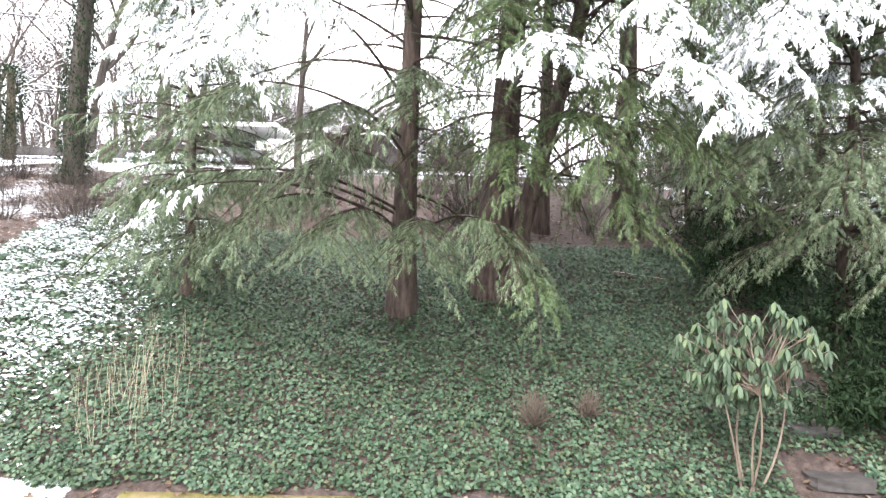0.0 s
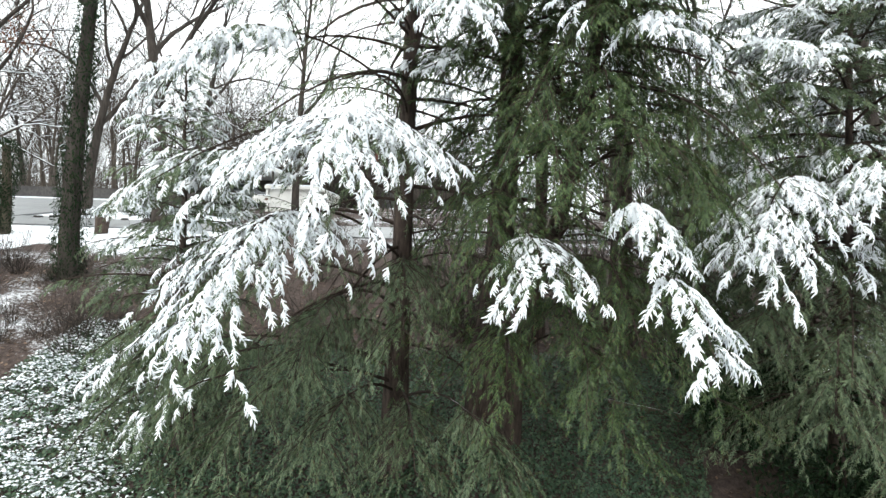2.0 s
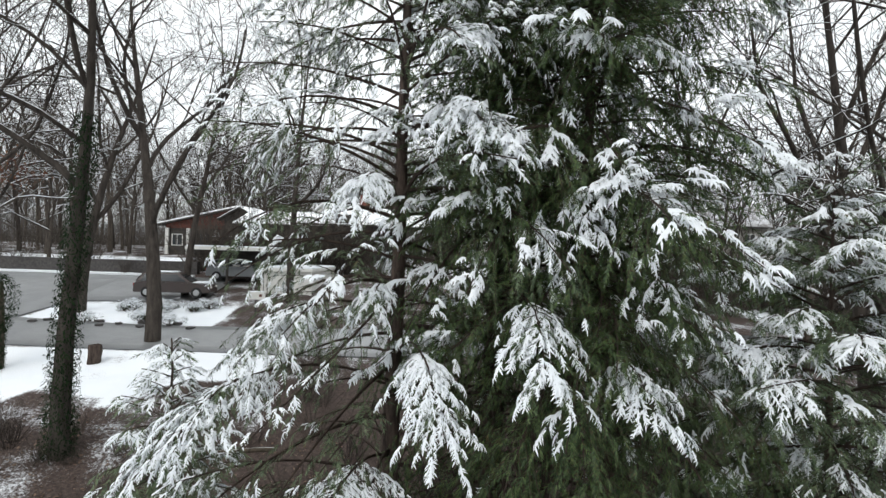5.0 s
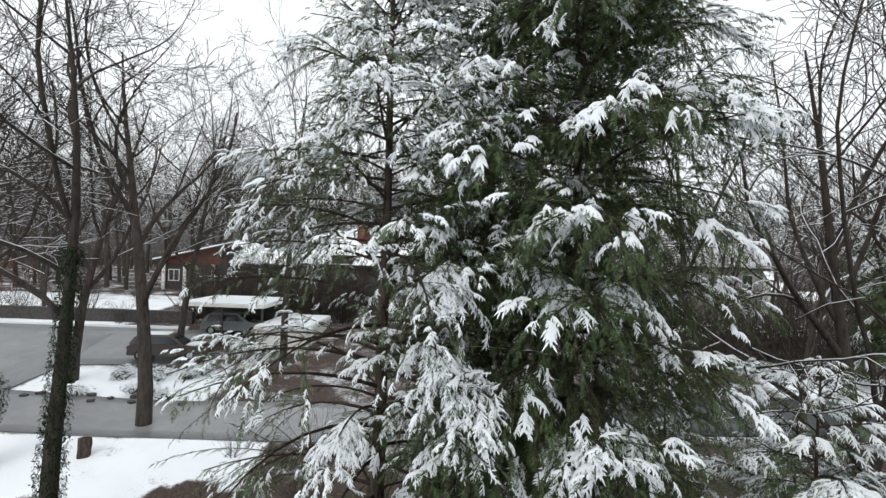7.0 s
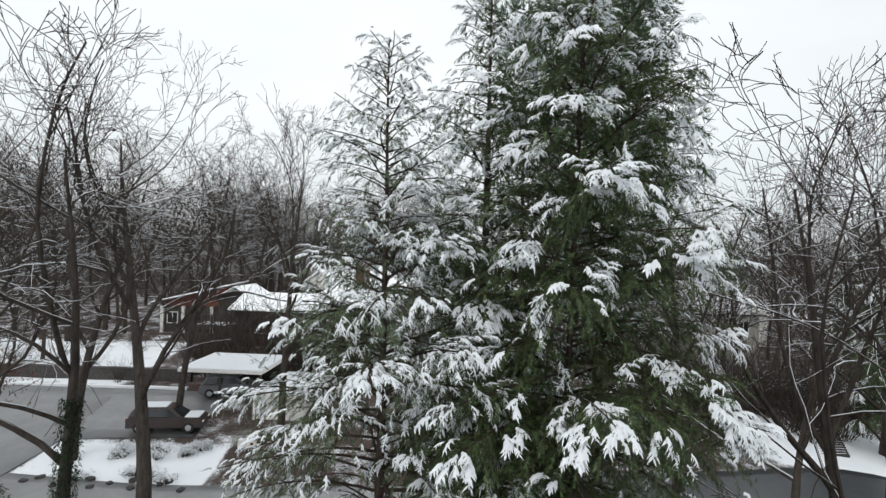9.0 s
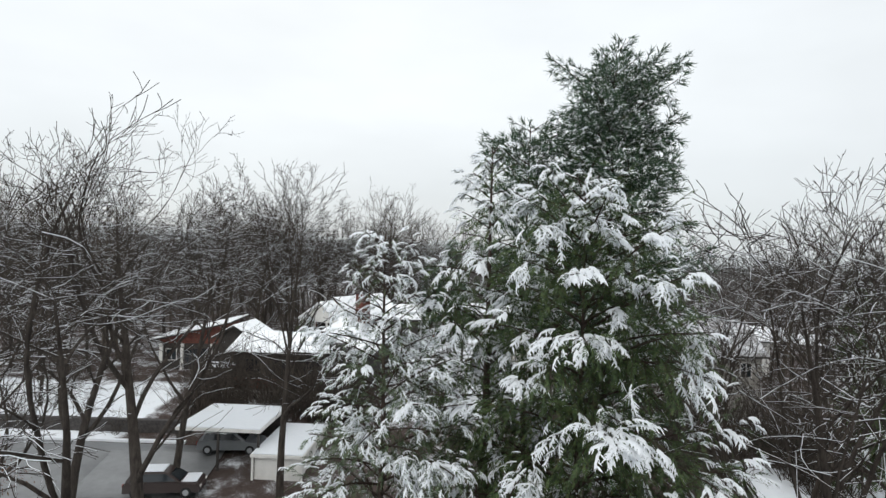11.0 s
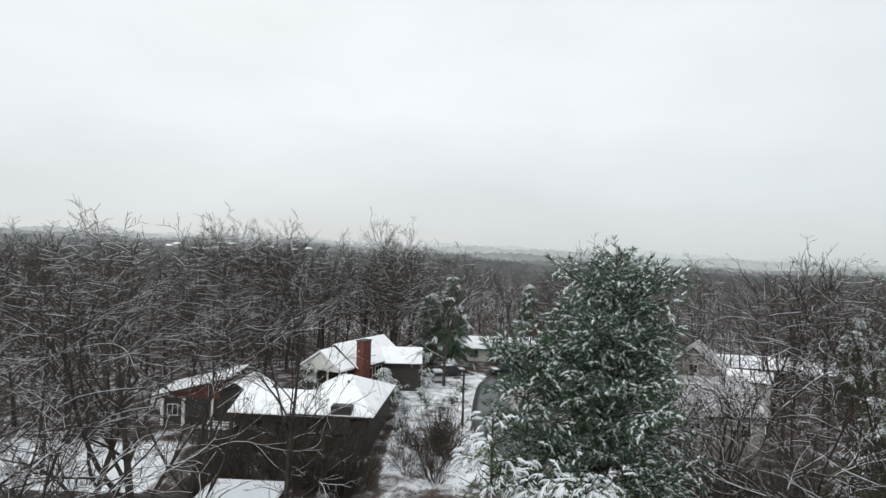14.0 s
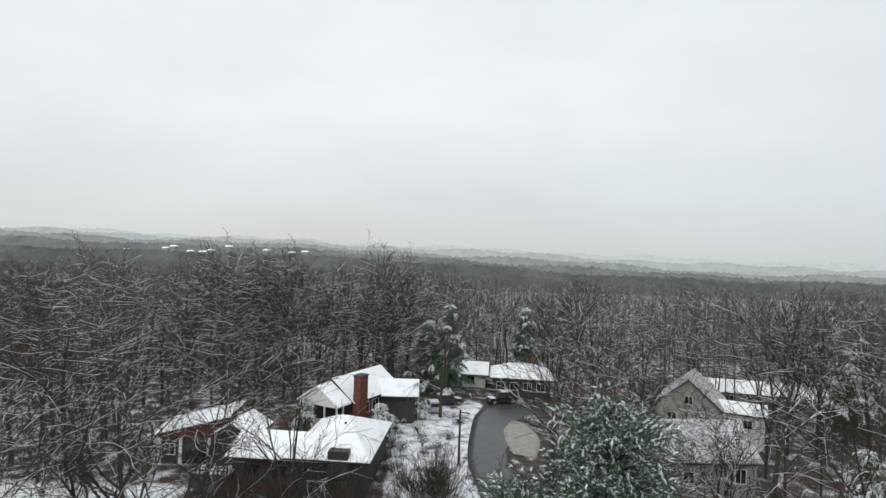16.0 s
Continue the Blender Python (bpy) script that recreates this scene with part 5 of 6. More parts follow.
def car(x, y, turn, body, label, ln=4.6, wide=1.8, high=1.55, snow=True):
    """A parked car, nose to its own +x."""
    t = thing("parked_car", pose(x, y, float(ground_z(x, y)) + 0.09, 0, 0, turn), label, "car")
    a, w = ln / 2, wide / 2
    side = [(-a, 0.32), (-a + 0.05, 0.85), (-a + 0.2, 0.98), (a * 0.42, 0.98), (a - 0.15, 0.84), (a, 0.62), (a - 0.02, 0.32)]
    cab = [(-a + 0.12, 0.96), (-a + 0.5, high - 0.04), (-a + 0.8, high), (a * 0.05, high), (a * 0.16, high - 0.06), (a * 0.48, 0.96)]

    def extrude(profile, half, pull):
        bm = bmesh.new()
        ends = [[bm.verts.new((px, sy * (half - (pull * max(0.0, pz - 0.96) if pull else 0)), pz)) for px, pz in profile] for sy in (-1, 1)]
        n = len(profile)
        for i in range(n):
            bm.faces.new((ends[0][i], ends[1][i], ends[1][(i + 1) % n], ends[0][(i + 1) % n]))
        bm.faces.new(ends[0])
        bm.faces.new(ends[1][::-1])
        bmesh.ops.recalc_face_normals(bm, faces=bm.faces[:])
        bmesh.ops.bevel(bm, geom=bm.edges[:], offset=0.04, segments=2, affect="EDGES", clamp_overlap=True)
        return bm

    part("body", extrude(side, w, 0), body, t)
    cabin = part("cabin", extrude(cab, w - 0.05, 0.28), body, t)
    top = w - 0.05 - 0.28 * (high - 0.96)
    for sy in (-1, 1):
        bm = bmesh.new()
        q = [bm.verts.new((px, sy * (w - 0.035 - 0.28 * (pz - 0.96)), pz)) for px, pz in ((-a + 0.42, 1.02), (-a + 0.62, high - 0.1), (a * 0.08, high - 0.1), (a * 0.36, 1.02))]
        bm.faces.new(q if sy > 0 else q[::-1])
        part("side_window", bm, M_GLASS, cabin)
    for px0, px1, nm in ((a * 0.46, a * 0.19, "windscreen"), (-a + 0.10, -a + 0.44, "rear_window")):
        bm = bmesh.new()
        out = 0.02 if nm == "windscreen" else -0.03
        q = [bm.verts.new((px + out, sy * hw, pz)) for px, pz, hw in ((px0, 1.02, w - 0.18), (px1, high - 0.11, top - 0.06)) for sy in (-1, 1)]
        bm.faces.new((q[0], q[1], q[3], q[2]))
        part(nm, bm, M_GLASS, cabin)
    for px in (-a + 0.8, a - 0.85):
        for sy in (-1, 1):
            bm = bmesh.new()
            bmesh.ops.create_cone(bm, cap_ends=True, segments=20, radius1=0.33, radius2=0.33, depth=0.22, matrix=Matrix.Translation((px, sy * (w - 0.08), 0.33)) @ Matrix.Rotation(radians(90), 4, "X"))
            bmesh.ops.bevel(bm, geom=bm.edges[:], offset=0.03, segments=1, affect="EDGES", clamp_overlap=True)
            wh = part("wheel", bm, M_RUBBER, t)
            bm = bmesh.new()
            bmesh.ops.create_cone(bm, cap_ends=True, segments=16, radius1=0.2, radius2=0.17, depth=0.04, matrix=Matrix.Translation((px, sy * (w + 0.035), 0.33)) @ Matrix.Rotation(radians(-90 * sy), 4, "X"))
            part("rim", bm, M_RIM, wh)
    for sy in (-1, 1):
        box_part("headlight", t, M_WHITE, a - 0.06, a + 0.01, sy * (w - 0.38), sy * (w - 0.1), 0.62, 0.74, 0.015)
        box_part("tail_light", t, M_LAMP, -a - 0.01, -a + 0.06, sy * (w - 0.3), sy * (w - 0.06), 0.7, 0.88, 0.015)
    if snow:
        box_part("roof_snow", t, M_SNOW, -a + 0.75, a * 0.02, -top + 0.06, top - 0.06, high - 0.01, high + 0.07, 0.035, "snow left on the roof")
        box_part("bonnet_snow", t, M_SNOW, a * 0.5, a - 0.25, -w + 0.2, w - 0.2, 0.90, 0.99, 0.03, "thin snow on the bonnet")
    return t


P_DARK, P_BROWN, P_GREY, P_SILVER = paint("dark_paint", (0.02, 0.022, 0.025)), paint("brown_paint", (0.045, 0.030, 0.026)), paint("grey_paint", (0.22, 0.23, 0.24)), paint("silver_paint", (0.45, 0.47, 0.48))
car(-16.8, 36.8, 8, P_BROWN, "dark brown car with snow on its roof")
car(-14.6, 42.3, 4, P_GREY, "grey car parked under the flat carport roof", snow=False)
car(10.2, 90.5, 200, P_DARK, "black sport utility vehicle with a snowy roof on the cul-de-sac", ln=4.7, wide=1.9, high=1.75)
car(-0.4, 84.5, 100, P_SILVER, "silver car on a snowy driveway")
car(1.8, 88.0, 20, P_DARK, "dark car under a cover of snow")

# ---------------------------------------------------------------- buildings
def roof_prism(prof, x0, x1):
    """A solid roof of the given side profile (y, z) between two x."""
    bm = bmesh.new()
    ends = [[bm.verts.new((sx, py, pz)) for py, pz in prof] for sx in (x0, x1)]
    n = len(prof)
    for i in range(n):
        bm.faces.new([ends[0][i], ends[1][i], ends[1][(i + 1) % n], ends[0][(i + 1) % n]])
    bm.faces.new(ends[0][::-1])
    bm.faces.new(ends[1])
    bmesh.ops.recalc_face_normals(bm, faces=bm.faces[:])
    return bm


def house_root(name, x, y, z, turn, label):
    return thing(name, pose(x, y, z, 0, 0, turn), label, "house")


def window_on(h, x, y, z, w, high, face, frame_mat=None):
    """A framed window with two panes on a wall that looks to -y, +y, -x or +x of the house."""
    fm = frame_mat or M_WHITE
    root = part("window", box(box(box(box(bmesh.new(), -w / 2 - 0.08, -w / 2, -0.06, 0.03, 0, high), w / 2, w / 2 + 0.08, -0.06, 0.03, 0, high), -w / 2 - 0.08, w / 2 + 0.08, -0.08, 0.03, -0.08, 0), -w / 2 - 0.08, w / 2 + 0.08, -0.06, 0.03, high, high + 0.08), fm, h)
    root.matrix_basis = pose(x, y, z, 0, 0, {"-y": 0, "+x": 90, "+y": 180, "-x": -90}[face])
    for a, b in ((-w / 2, -0.03), (0.03, w / 2)):
        box_part("pane", root, M_GLASS, a, b, -0.025, 0.0, 0, high)
    box_part("mullion", root, fm, -0.03, 0.03, -0.045, 0.0, 0, high)
    return root


def gable_wing(h, x, y, ln, dp, wall_h, rise, wall_mat, turn=0, over=0.6, down=2.5, roof_mat=None):
    """Walls and a snow-covered gable roof, its ridge along the wing's own x."""
    a, b = ln / 2, dp / 2
    bm = bmesh.new()
    pts = [(-a, -b, -down), (a, -b, -down), (a, b, -down), (-a, b, -down), (-a, -b, wall_h), (a, -b, wall_h), (a, b, wall_h), (-a, b, wall_h), (-a, 0, wall_h + rise), (a, 0, wall_h + rise)]
    vs = [bm.verts.new(p) for p in pts]
    for f in ((0, 1, 5, 4), (2, 3, 7, 6), (1, 2, 6, 9, 5), (3, 0, 4, 8, 7), (3, 2, 1, 0)):
        bm.faces.new([vs[i] for i in f])
    w = part("wall", bm, wall_mat, h)
    k = rise / b
    e, top = wall_h - over * k, wall_h + rise
    B = b + over
    r = part("roof", roof_prism([(-B, e + 0.02), (0, top + 0.02), (B, e + 0.02), (B, e + 0.16), (0, top + 0.18), (-B, e + 0.16)], -a - over, a + over), M_FASCIA, h, "dark edged roof")
    s = part("roof_snow", roof_prism([(-B + 0.05, e + 0.17), (0, top + 0.19), (B - 0.05, e + 0.17), (B - 0.05, e + 0.26), (0, top + 0.29), (-B + 0.05, e + 0.26)], -a - over + 0.05, a + over - 0.05), roof_mat or M_ROOFSNOW, h, "smooth snow over the roof")
    for o in (w, r, s):
        o.matrix_basis = pose(x, y, 0, 0, 0, turn)


def hip_wing(h, x, y, ln, dp, wall_h, rise, wall_mat, turn=0, over=0.6, down=2.5, ridge=0.35):
    a, b = ln / 2, dp / 2
    w = box_part("wall", h, wall_mat, -a, a, -b, b, -down, wall_h)
    made = []
    for lift, grow, mat, nm in ((0.0, over, M_FASCIA, "roof"), (0.10, over - 0.05, M_ROOFSNOW, "roof_snow")):
        bm = bmesh.new()
        A, B = a + grow, b + grow
        low = [bm.verts.new((sx * A, sy * B, wall_h + 0.02 + lift)) for sx, sy in ((-1, -1), (1, -1), (1, 1), (-1, 1))]
        mid = [bm.verts.new((sx * A, sy * B, wall_h + 0.14 + lift)) for sx, sy in ((-1, -1), (1, -1), (1, 1), (-1, 1))]
        p, q = bm.verts.new((-a * ridge, 0, wall_h + rise + 0.14 + lift)), bm.verts.new((a * ridge, 0, wall_h + rise + 0.14 + lift))
        for i in range(4):
            bm.faces.new((low[i], low[(i + 1) % 4], mid[(i + 1) % 4], mid[i]))
        bm.faces.new(low[::-1])
        bm.faces.new((mid[0], mid[1], q, p))
        bm.faces.new((mid[1], mid[2], q))
        bm.faces.new((mid[2], mid[3], p, q))
        bm.faces.new((mid[3], mid[0], p))
        made.append(part(nm, bm, mat, h))
    for o in (w, *made):
        o.matrix_basis = pose(x, y, 0, 0, 0, turn)


M_FASCIA = material("dark_fascia", lambda nt: ramp(nt, 0, 0, [(0.3, (0.03, 0.028, 0.027)), (0.7, (0.07, 0.065, 0.06))], noise_of(nt, 4, 4)), 0.7)

# the low dark house with the long snowy roof
h = house_root("house", -13.3, 59.7, 10.6, -4.5, "low dark-walled house with a long snow-covered roof")
gable_wing(h, -2.0, 0, 8.4, 7.4, 3.5, 1.2, M_DARKWALL)
hip_wing(h, 3.3, 2.4, 7.4, 12.2, 3.52, 2.5, M_DARKWALL, ridge=0.12)
gable_wing(h, -7.9, 2.6, 4.6, 3.6, 4.2, 1.0, M_DARKWALL, turn=90)
for wx in (-4.2, -1.4, 1.6, 4.4):
    window_on(h, wx, -3.7, 1.5, 1.5, 1.2, "-y", M_FASCIA)
box_part("vent_pipe", h, M_FASCIA, 3.75, 3.95, 0.9, 1.1, 4.6, 5.9)
box_part("chimney", h, M_STONE, 3.4, 5.4, -4.2, -3.1, 2.0, 4.6, 0.04, "dark broad chimney at the eave")
box_part("brick_base", h, M_BRICK, -6.25, -1.5, -3.76, -3.0, -2.5, 0.9, 0.0, "red brick base of the wall")


def deck(x, y, z, wide, deep):
    t = thing("deck", pose(x, y, z, 0, 0, -4), "raised wooden deck with a railing and snow on its boards", "deck")
    box_part("floor_boards", t, M_DARKWALL, -wide / 2, wide / 2, -deep / 2, deep / 2, -0.15, 0)
    box_part("snow_sheet", t, M_SNOW, -wide / 2 + 0.1, wide / 2 - 0.1, -deep / 2 + 0.1, deep / 2 - 0.1, 0, 0.06, 0.02)
    for k in range(5):
        px = -wide / 2 + wide * k / 4
        box_part("post", t, M_DARKWALL, px - 0.06, px + 0.06, -deep / 2 - 0.06, -deep / 2 + 0.06, -3.2, 1.0)
    for rz_ in (0.35, 0.65, 0.95):
        box_part("rail", t, M_DARKWALL, -wide / 2, wide / 2, -deep / 2 - 0.04, -deep / 2 + 0.04, rz_, rz_ + 0.07)
    return t


deck(-21.3, 56.2, 12.7, 3.6, 2.6)

# the brick ranch house with the tall chimney
h = house_root("house", -11.5, 77.3, 12.5, 62, "brick ranch house with a snow-covered roof and a white screened porch")
gable_wing(h, 1.5, 0, 10.2, 6.4, 3.0, 2.3, M_BRICK, over=0.5)
gable_wing(h, 5.3, -3.9, 5.4, 5.0, 2.7, 1.4, M_DARKWALL, turn=-60, over=0.5)
box_part("chimney", h, M_BRICK, -3.9, -2.3, -4.4, -3.3, -2.0, 6.2, 0.03, "tall red brick chimney")
box_part("chimney_cap", h, M_STONE, -4.0, -2.2, -4.5, -3.2, 6.2, 6.35, 0.02, "dark chimney cap")
for wx in (-0.9, 1.2):
    window_on(h, wx, -3.2, 1.0, 1.3, 1.3, "-y")
part("porch_roof", roof_prism([(-3.3, 2.85), (0, 4.95), (3.3, 2.85), (3.3, 3.05), (0, 5.2), (-3.3, 3.05)], -6.9, -4.15), M_ROOFSNOW, h, "thin grey snow on the porch roof")
part("porch_gable", roof_prism([(-2.9, 2.65), (2.9, 2.65), (2.9, 2.98), (0, 4.85), (-2.9, 2.98)], -6.6, -6.48), M_WHITE, h, "white boarded porch gable")
box_part("porch_floor", h, M_CONCRETE, -6.6, -3.65, -2.9, 2.9, -2.0, 0.0)
box_part("porch_back", h, M_DARKWALL, -3.85, -3.65, -2.8, 2.8, 0.0, 2.8)
for py in (-2.8, -0.95, 0.95, 2.8):
    box_part("porch_post", h, M_WHITE, -6.58, -6.4, py - 0.09, py + 0.09, 0.0, 2.85)
box_part("porch_post", h, M_WHITE, -5.3, -5.12, -2.89, -2.71, 0.0, 2.85)
box_part("porch_beam", h, M_WHITE, -6.6, -3.9, -2.9, -2.7, 2.62, 2.86)
for rz_ in (0.12, 0.95):
    box_part("porch_rail", h, M_WHITE, -6.54, -6.44, -2.7, 2.7, rz_, rz_ + 0.08)
for k in range(20):
    py = -2.6 + 5.2 * k / 19
    box_part("baluster", h, M_WHITE, -6.52, -6.46, py - 0.03, py + 0.03, 0.2, 0.95)
for wx, wy in ((8.3, -5.6), (6.2, -6.9)):
    box_part("porch_post", h, M_WHITE, wx - 0.15, wx + 0.15, wy - 0.15, wy + 0.15, -1.5, 2.6)

# the tan house with the shed roof
h = house_root("house", -26.6, 65.2, 11.0, 4, "red-brown house with white posts and a slanting snowy shed roof")
# solid wall coloured dark to stand in for shaded openings between the posts
part("wall", roof_prism([(-2.6, -2.5), (2.6, -2.5), (2.6, 2.6), (-2.6, 2.6)], -3.3, 3.3), M_DARKWALL, h)
for px in (-3.2, -1.0, 2.0, 3.2):
    box_part("porch_post", h, M_WHITE, px - 0.16, px + 0.16, -2.95, -2.65, -2.5, 2.6)
bm = bmesh.new()
vs = [bm.verts.new(p) for p in ((-3.4, -2.7, 2.6), (3.4, -2.7, 2.6), (3.4, 2.7, 2.6), (-3.4, 2.7, 2.6), (-3.4, -2.7, 3.0), (3.4, -2.7, 4.7), (3.4, 2.7, 4.7), (-3.4, 2.7, 3.0))]
for f in ((0, 1, 5, 4), (1, 2, 6, 5), (2, 3, 7, 6), (3, 0, 4, 7), (4, 5, 6, 7)):
    bm.faces.new([vs[i] for i in f])
part("gable_band", bm, M_BRICK, h, "red-brown band under the roof")
for lift, nm, mat in ((0.0, "roof", M_FASCIA), (0.15, "roof_snow", M_ROOFSNOW)):
    bm = bmesh.new()
    vs = [bm.verts.new((px, py, pz + lift + dz)) for dz in (0.02, 0.16) for px, py, pz in ((-4.2, -3.4, 2.8), (4.2, -3.4, 4.9), (4.2, 3.4, 4.9), (-4.2, 3.4, 2.8))]
    for f in ((3, 2, 1, 0), (4, 5, 6, 7), (0, 1, 5, 4), (1, 2, 6, 5), (2, 3, 7, 6), (3, 0, 4, 7)):
        bm.faces.new([vs[i] for i in f])
    part(nm, bm, mat, h)
# flat dark panel in place of a hollow bay: its shade is only colour
box_part("garage_door", h, M_GLASS, -0.9, 1.9, -2.66, -2.5, -0.2, 2.0, 0.0, "dark panel standing in for the shade of the open garage bay")
window_on(h, -2.2, -2.6, 0.8, 1.0, 1.1, "-y")


def carport(x, y, z, wide, deep, high, turn, label, walls=False):
    t = thing("carport", pose(x, y, z, 0, 0, turn), label, "carport")
    a, b = wide / 2, deep / 2
    box_part("roof", t, M_WHITE, -a, a, -b, b, high - 0.22, high, 0.02, "white-edged flat roof")
    box_part("roof_snow", t, M_SNOW, -a + 0.06, a - 0.06, -b + 0.06, b - 0.06, high, high + 0.09, 0.04, "even snow over the flat roof")
    for px in (-a + 0.15, 0, a - 0.15):
        for py in (-b + 0.15, b - 0.15):
            box_part("post", t, M_WHITE if walls else M_DARKWALL, px - 0.07, px + 0.07, py - 0.07, py + 0.07, -1.2, high - 0.22)
    if walls:
        box_part("wall", t, M_WHITE, -a + 0.25, a - 0.25, -b + 0.25, b - 0.25, -1.2, high - 0.22)
    else:
        box_part("back_wall", t, M_DARKWALL, -a + 0.2, a - 0.2, b - 0.35, b - 0.25, -1.2, high - 0.22)
    return t


carport(-14.6, 42.6, 9.2, 5.9, 6.0, 2.6, -2, "flat-roofed carport under an even sheet of snow")
carport(-10.2, 42.0, 8.9, 3.6, 7.0, 1.6, -2, "low flat-roofed shed covered in snow", walls=True)

# houses to the east
h = house_root("house", 27.0, 59.5, 9.0, 3, "pale two-storey house with a snow-dusted roof behind brush")
gable_wing(h, 0, 0, 8.4, 7.6, 6.4, 2.6, M_CONCRETE, over=0.5, roof_mat=M_DUSTED)
for wx in (-2.6, 2.6):
    window_on(h, wx, -3.8, 4.2, 1.0, 1.3, "-y")
h = house_root("house", 38.5, 87.0, 10.4, 62, "white gabled house with dark trim among bare trees")
gable_wing(h, 0, 0, 9.0, 8.4, 3.4, 3.6, M_CONCRETE, over=0.5, roof_mat=M_DUSTED)
gable_wing(h, -0.5, -6.5, 6.5, 5.5, 2.9, 0.9, M_WHITE, turn=90, over=0.4)
window_on(h, -4.5, 0.0, 3.6, 1.0, 1.1, "-x")
for wy in (-2.2, 2.2):
    window_on(h, -4.5, wy, 0.8, 1.2, 1.3, "-x")
for wy in (-7.6, -5.4):
    window_on(h, -3.25, wy, 1.0, 1.1, 1.1, "-x")
h = house_root("house", 58.0, 112.0, 7.4, -12, "long low house with a snowy roof beyond the trees")
gable_wing(h, 0, 0, 16, 8, 2.8, 1.4, M_CONCRETE)
for k in range(4):
    window_on(h, -6 + 4 * k, -4.0, 0.9, 1.5, 1.2, "-y")
h = house_root("house", 76.0, 116.0, 5.6, -14, "low house with a snowy roof and a pale front")
gable_wing(h, 0, 0, 18, 8, 2.8, 1.3, M_WHITE)
for k in range(4):
    window_on(h, -6 + 4 * k, -4.0, 0.9, 1.5, 1.2, "-y")
M_YELLOW = material("pale_yellow_siding", lambda nt: mixed(nt, (0.50, 0.45, 0.27), (0.60, 0.55, 0.36), noise_of(nt, 3, 4)), 0.7)
h = house_root("shed", 78.0, 106.0, 5.2, 10, "pale yellow shed with a snowy roof")
gable_wing(h, 0, 0, 4.5, 3.4, 2.4, 0.7, M_YELLOW, over=0.3)
box_part("door", h, M_WHITE, -0.5, 0.5, -1.76, -1.7, -0.1, 2.0)

# houses beyond the cul-de-sac
h = house_root("house", 13.0, 100.5, 11.2, -6, "low grey ranch house with a snowy hipped roof beyond the cul-de-sac")
hip_wing(h, 1.6, 0, 9.5, 8.5, 2.7, 1.7, M_STONE, ridge=0.40)
gable_wing(h, -10, 2.5, 11, 7.0, 2.5, 1.3, M_WHITE)
for k in range(4):
    window_on(h, -1.8 + 2.2 * k, -4.25, 0.9, 1.3, 1.2, "-y")
for k in range(3):
    window_on(h, -13.5 + 3.2 * k, -1.0, 0.9, 1.4, 1.2, "-y")
box_part("chimney", h, M_BRICK, 3.0, 3.9, 0.6, 1.4, 3.0, 6.0)


def utility_pole(x, y, high, wood, lamp=False):
    t = thing("utility_pole", pose(x, y, float(ground_z(x, y))), "dark wooden utility pole beside the road", "utility pole")
    v, f = tubes([(np.array([[0, 0, -0.3], [0, 0, high * 0.5], [0, 0, high]]), np.array([0.15, 0.13, 0.11]))], 10)
    part_of("pole", mesh_from("pole", v, f, wood, smooth=True), t)
    box_part("bracket", t, wood, -0.05, 0.9, -0.04, 0.04, high - 0.35, high - 0.27)
    box_part("lamp_head", t, M_STONE, 0.7, 1.1, -0.1, 0.1, high - 0.45, high - 0.33, 0.02)
    return t


utility_pole(2.75, 64.5, 6.2, M_DARKWALL)
utility_pole(44.5, 66.0, 8.5, M_DARKWALL)

# timber steps up the snowy bank, with a dark hedge above
t = thing("garden_steps", pose(28.6, 40.6, 0), "straight flight of snow-edged timber steps up the bank", "steps")
for k in range(10):
    sx_, sy_ = 0.20 * k, 0.42 * k
    z_ = float(ground_z(28.6 + sx_, 40.6 + sy_)) + 0.02
    box_part("tread", t, M_DARKWALL, sx_ - 1.0, sx_ + 1.0, sy_ - 0.02, sy_ + 0.12, z_ - 0.25, z_ + 0.10, 0.01)
    box_part("tread_snow", t, M_SNOW, sx_ - 1.0, sx_ + 1.0, sy_ + 0.12, sy_ + 0.40, z_ - 0.10, z_ + 0.06, 0.01)
for k, (hx, hy, hw) in enumerate(((24, 50, 4.5), (28.5, 51, 5), (33, 51, 5), (38, 52, 5))):
    leafy_shrub("yew_hedge", hx, hy, hw, 2.4, 500 + k, M_DARKLEAF, "dark spreading yew above the snowy bank", leaf=0.22, count=1800, snow=0.10)

# smaller evergreens among the houses
for k, (ex, ey, eh, er, em) in enumerate(((1.9, 92.0, 15.0, 4.2, M_PINE), (-1.6, 96.0, 12.0, 3.4, M_PINE), (-16.0, 70.5, 5.0, 1.9, M_CEDAR), (-6.6, 71.0, 4.6, 2.2, M_CEDAR), (-2.6, 79.5, 5.2, 2.0, M_CEDAR),
                                         (33.0, 42.0, 13.0, 3.6, M_CEDAR), (37.0, 49.0, 12.0, 3.6, M_CEDAR), (60.0, 84.0, 14.0, 4.0, M_CEDAR), (66.0, 90.0, 15.0, 4.2, M_CEDAR), (17.5, 116.0, 14.0, 3.6, M_PINE))):
    g = float(ground_z(ex, ey))
    conifer("spruce_tree", ex, ey, g + eh, [(g + 0.5 + 0.12 * eh, er), (g + 0.5 * eh, er * 0.72), (g + 0.85 * eh, er * 0.3), (g + eh, 0.1)], 110 if em is M_PINE else 80, 600 + k, em,
            "dark evergreen with snow on its branches among the houses", snow=0.10 if em is M_PINE else 0.40 if eh < 6 else 0.16, droop=0.35, frond=0.70 if em is M_PINE else 0.42 if eh < 6 else 0.6, gap=0.24, twig_gap=0.34 if eh > 6 else 0.28, trunk_r=0.18, snow_size=1.2)

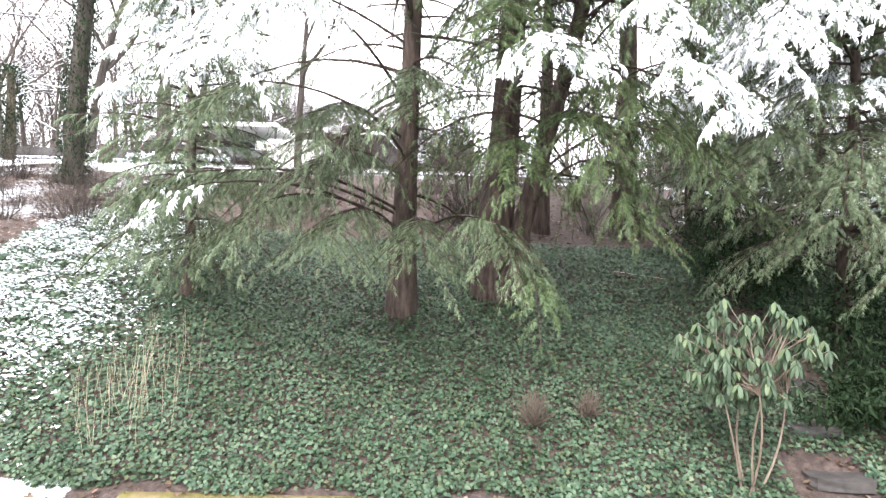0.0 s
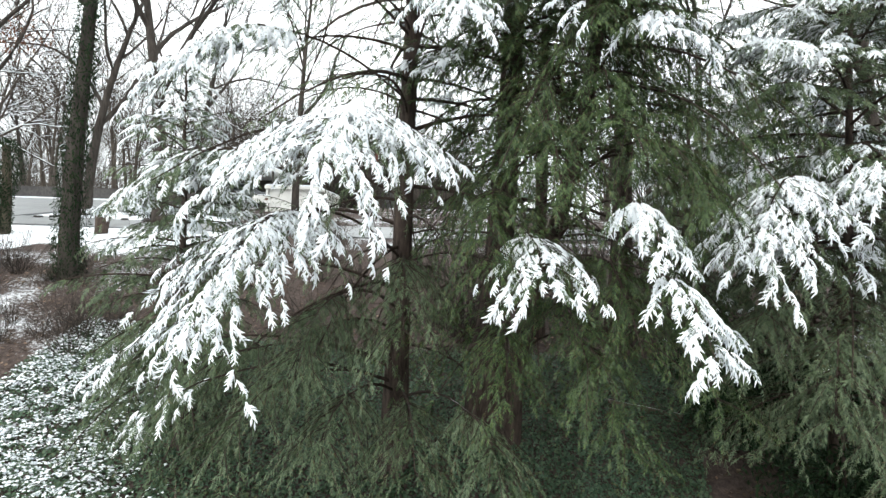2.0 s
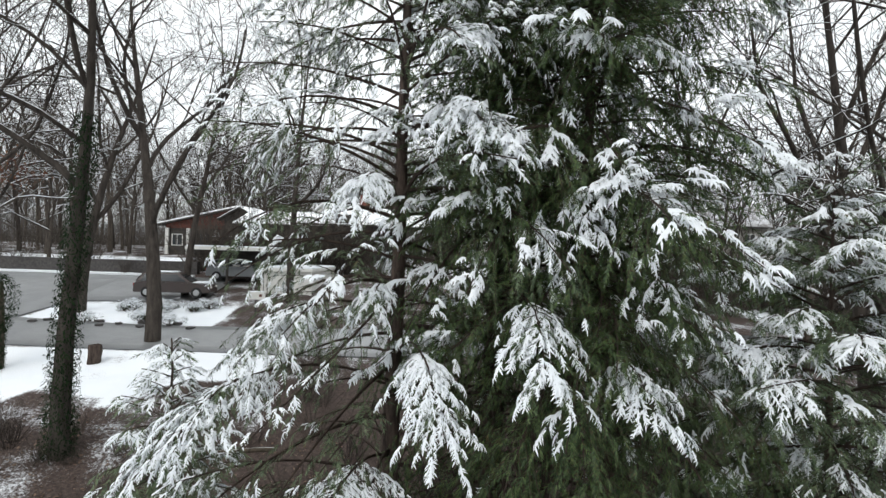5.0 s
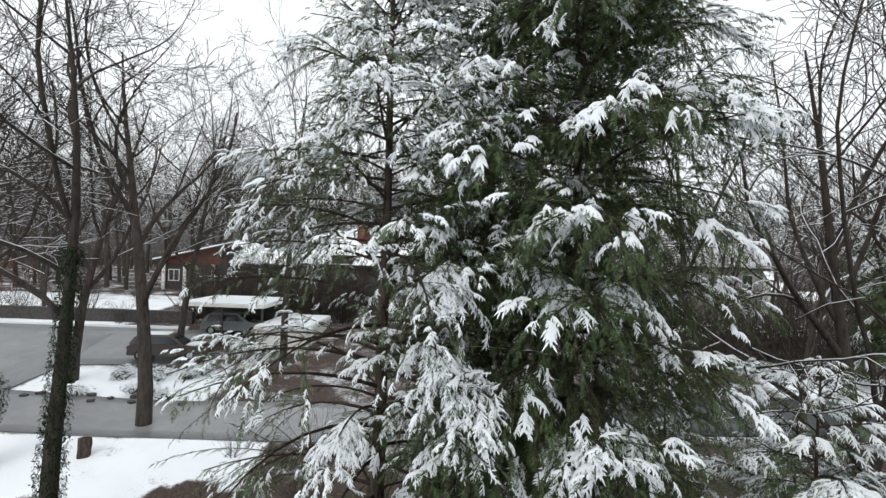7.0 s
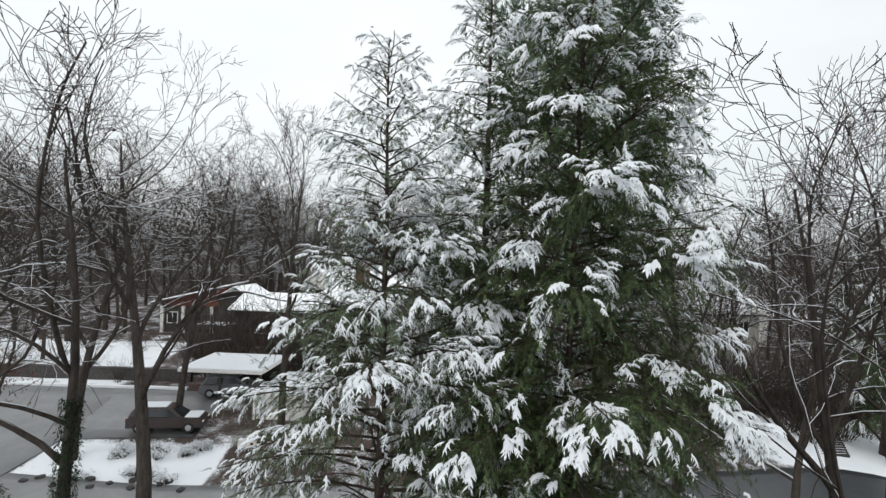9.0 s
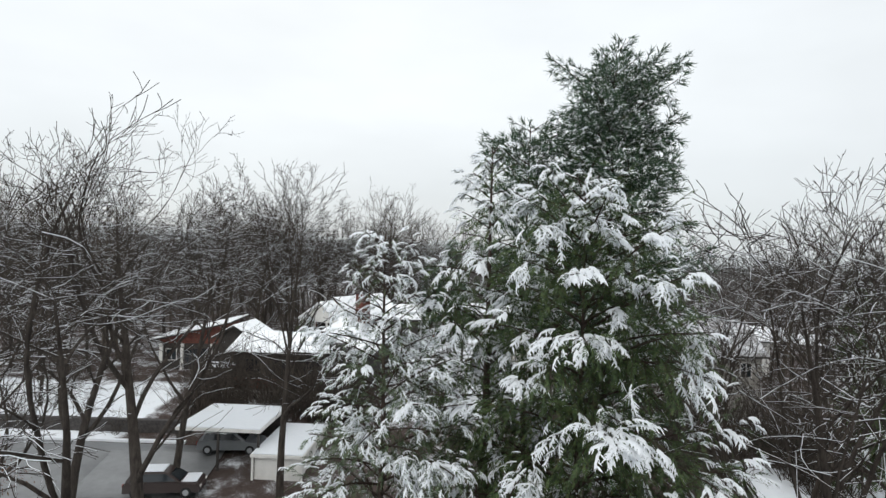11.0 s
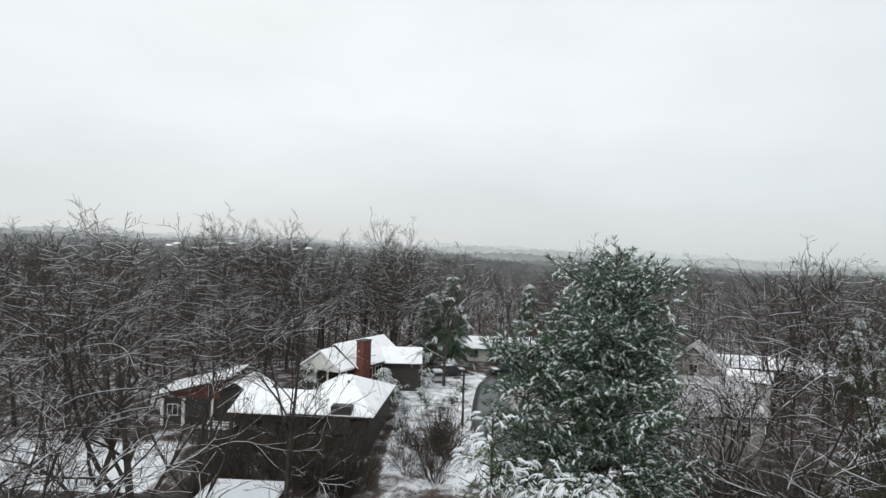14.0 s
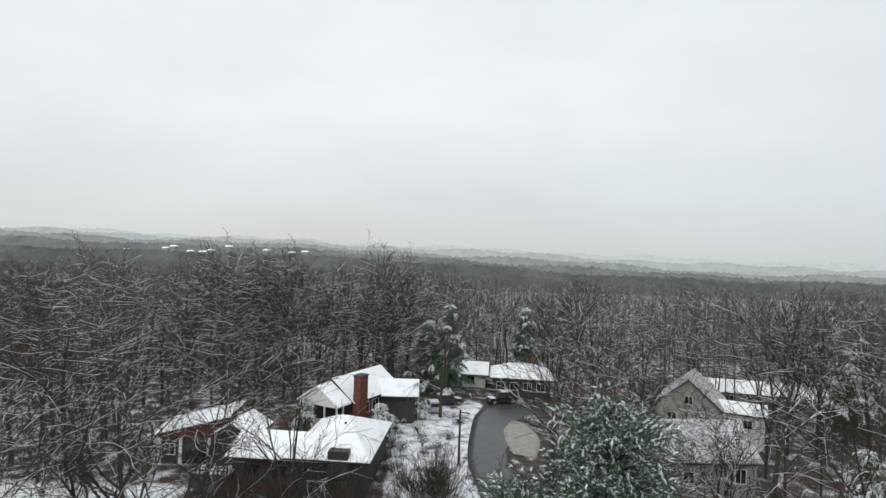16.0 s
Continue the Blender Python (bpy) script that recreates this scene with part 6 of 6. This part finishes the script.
# low shrubs in the snowy front yards
for k, (ex, ey, ew, eh) in enumerate(((-4.5, 62, 1.8, 1.7), (-4.0, 68, 1.6, 1.5), (-1.5, 70, 1.3, 2.2), (0.2, 66, 1.2, 2.4), (-2.2, 74, 1.6, 1.2), (1.6, 72, 1.5, 1.4), (3.0, 78, 1.6, 1.3), (0.8, 60, 1.2, 2.2), (2.2, 81, 1.8, 1.1), (-5.2, 75, 1.6, 1.4), (13.6, 80, 2.0, 1.8))):
    leafy_shrub("yard_shrub", ex, ey, ew, eh, 700 + k, M_DARKLEAF, "rounded evergreen shrub in the snowy front yard", leaf=0.16, count=500, snow=0.2, group="front yard shrubs")

def understory():
    """Saplings and undergrowth that fill the woods between the trunks."""
    rng = np.random.default_rng(55)
    kinds = []
    for k in range(4):
        lines = []
        for j in range(16):
            d = np.array([rng.normal(0, 0.55), rng.normal(0, 0.55), 1.0]) * rng.uniform(1.5, 4.5)
            b = np.array([rng.normal(0, 0.6), rng.normal(0, 0.6), -0.2])
            lines.append((np.array([b, b + d]), np.array([0.03, 0.014])))
        kinds.append(tubes(lines, 3))
    n = 1300
    y = 48 + 190 * rng.random(n) ** 1.2
    x = rng.uniform(-1, 1, n) * (0.85 * y + 12)
    keep = (y > 94) & ~((np.abs(x - 10) < 16) & (y < 118)) | (x < -48) | (x > 44) | (x < -17) & (y > 84)
    x, y = x[keep], y[keep]
    n = len(x)
    a = rng.uniform(0, 6.283, n)
    rot = np.zeros((n, 3, 3))
    rot[:, 0, 0], rot[:, 0, 1], rot[:, 1, 0], rot[:, 1, 1], rot[:, 2, 2] = np.cos(a), -np.sin(a), np.sin(a), np.cos(a), 1
    v, f = scatter(kinds, np.c_[x, y, ground_z(x, y)], rot, rng.uniform(0.7, 1.4, n), rng)
    tagged(new("undergrowth", mesh_from("undergrowth", v, f, M_WOODS)), "leafless brown undergrowth between the woodland trunks", "brush", kind="stuff")


understory()

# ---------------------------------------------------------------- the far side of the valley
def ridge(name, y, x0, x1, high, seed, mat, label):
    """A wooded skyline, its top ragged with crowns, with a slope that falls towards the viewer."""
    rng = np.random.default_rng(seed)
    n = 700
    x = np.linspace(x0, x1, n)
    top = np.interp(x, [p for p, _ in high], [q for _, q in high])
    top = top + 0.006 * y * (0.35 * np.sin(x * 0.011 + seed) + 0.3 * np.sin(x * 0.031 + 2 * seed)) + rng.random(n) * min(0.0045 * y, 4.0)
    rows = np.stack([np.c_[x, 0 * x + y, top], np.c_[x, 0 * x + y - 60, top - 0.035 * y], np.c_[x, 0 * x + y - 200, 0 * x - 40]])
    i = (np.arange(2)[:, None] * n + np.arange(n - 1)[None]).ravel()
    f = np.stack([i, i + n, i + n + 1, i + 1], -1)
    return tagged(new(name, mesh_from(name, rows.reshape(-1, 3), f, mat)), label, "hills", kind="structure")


def hazed_mat(name, a, b):
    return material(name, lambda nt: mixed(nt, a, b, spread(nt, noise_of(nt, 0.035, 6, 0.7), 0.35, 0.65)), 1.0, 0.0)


# mist is put into the base colours: each farther ridge is paler
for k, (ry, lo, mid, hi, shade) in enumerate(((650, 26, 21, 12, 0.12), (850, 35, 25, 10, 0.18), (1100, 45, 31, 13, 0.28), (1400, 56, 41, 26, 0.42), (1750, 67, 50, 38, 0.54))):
    ridge("backdrop", ry, -1.1 * ry, 1.1 * ry, [(-0.7 * ry, lo), (0, mid), (0.5 * ry, hi)], 3 + k, hazed_mat("wooded_slope", (shade * (0.75 + 0.05 * k), shade * (0.8 + 0.05 * k), shade * (0.8 + 0.05 * k)), (shade * (1.25 - 0.04 * k), shade * (1.3 - 0.04 * k), shade * (1.3 - 0.04 * k))),
          "wooded hills across the valley with blue-grey mist painted into their colour")
for k in range(11):
    rx_ = -440 + 260 * B_RNG.random() ** 1.4
    ry_ = 790 + 45 * B_RNG.random()
    t = thing("distant_house", pose(rx_, ry_, 14 + 0.2 * (ry_ - 790) + 9 * B_RNG.random(), 0, 0, B_RNG.uniform(-20, 20)), "tiny far-off house with a snowy roof", "house", "distant houses")
    box_part("wall", t, M_CONCRETE, -4, 4, -3.5, 3.5, -6, 2)
    part("roof", roof_prism([(-4.2, 2), (0, 4.2), (4.2, 2)], -4.8, 4.8), M_ROOFSNOW, t)
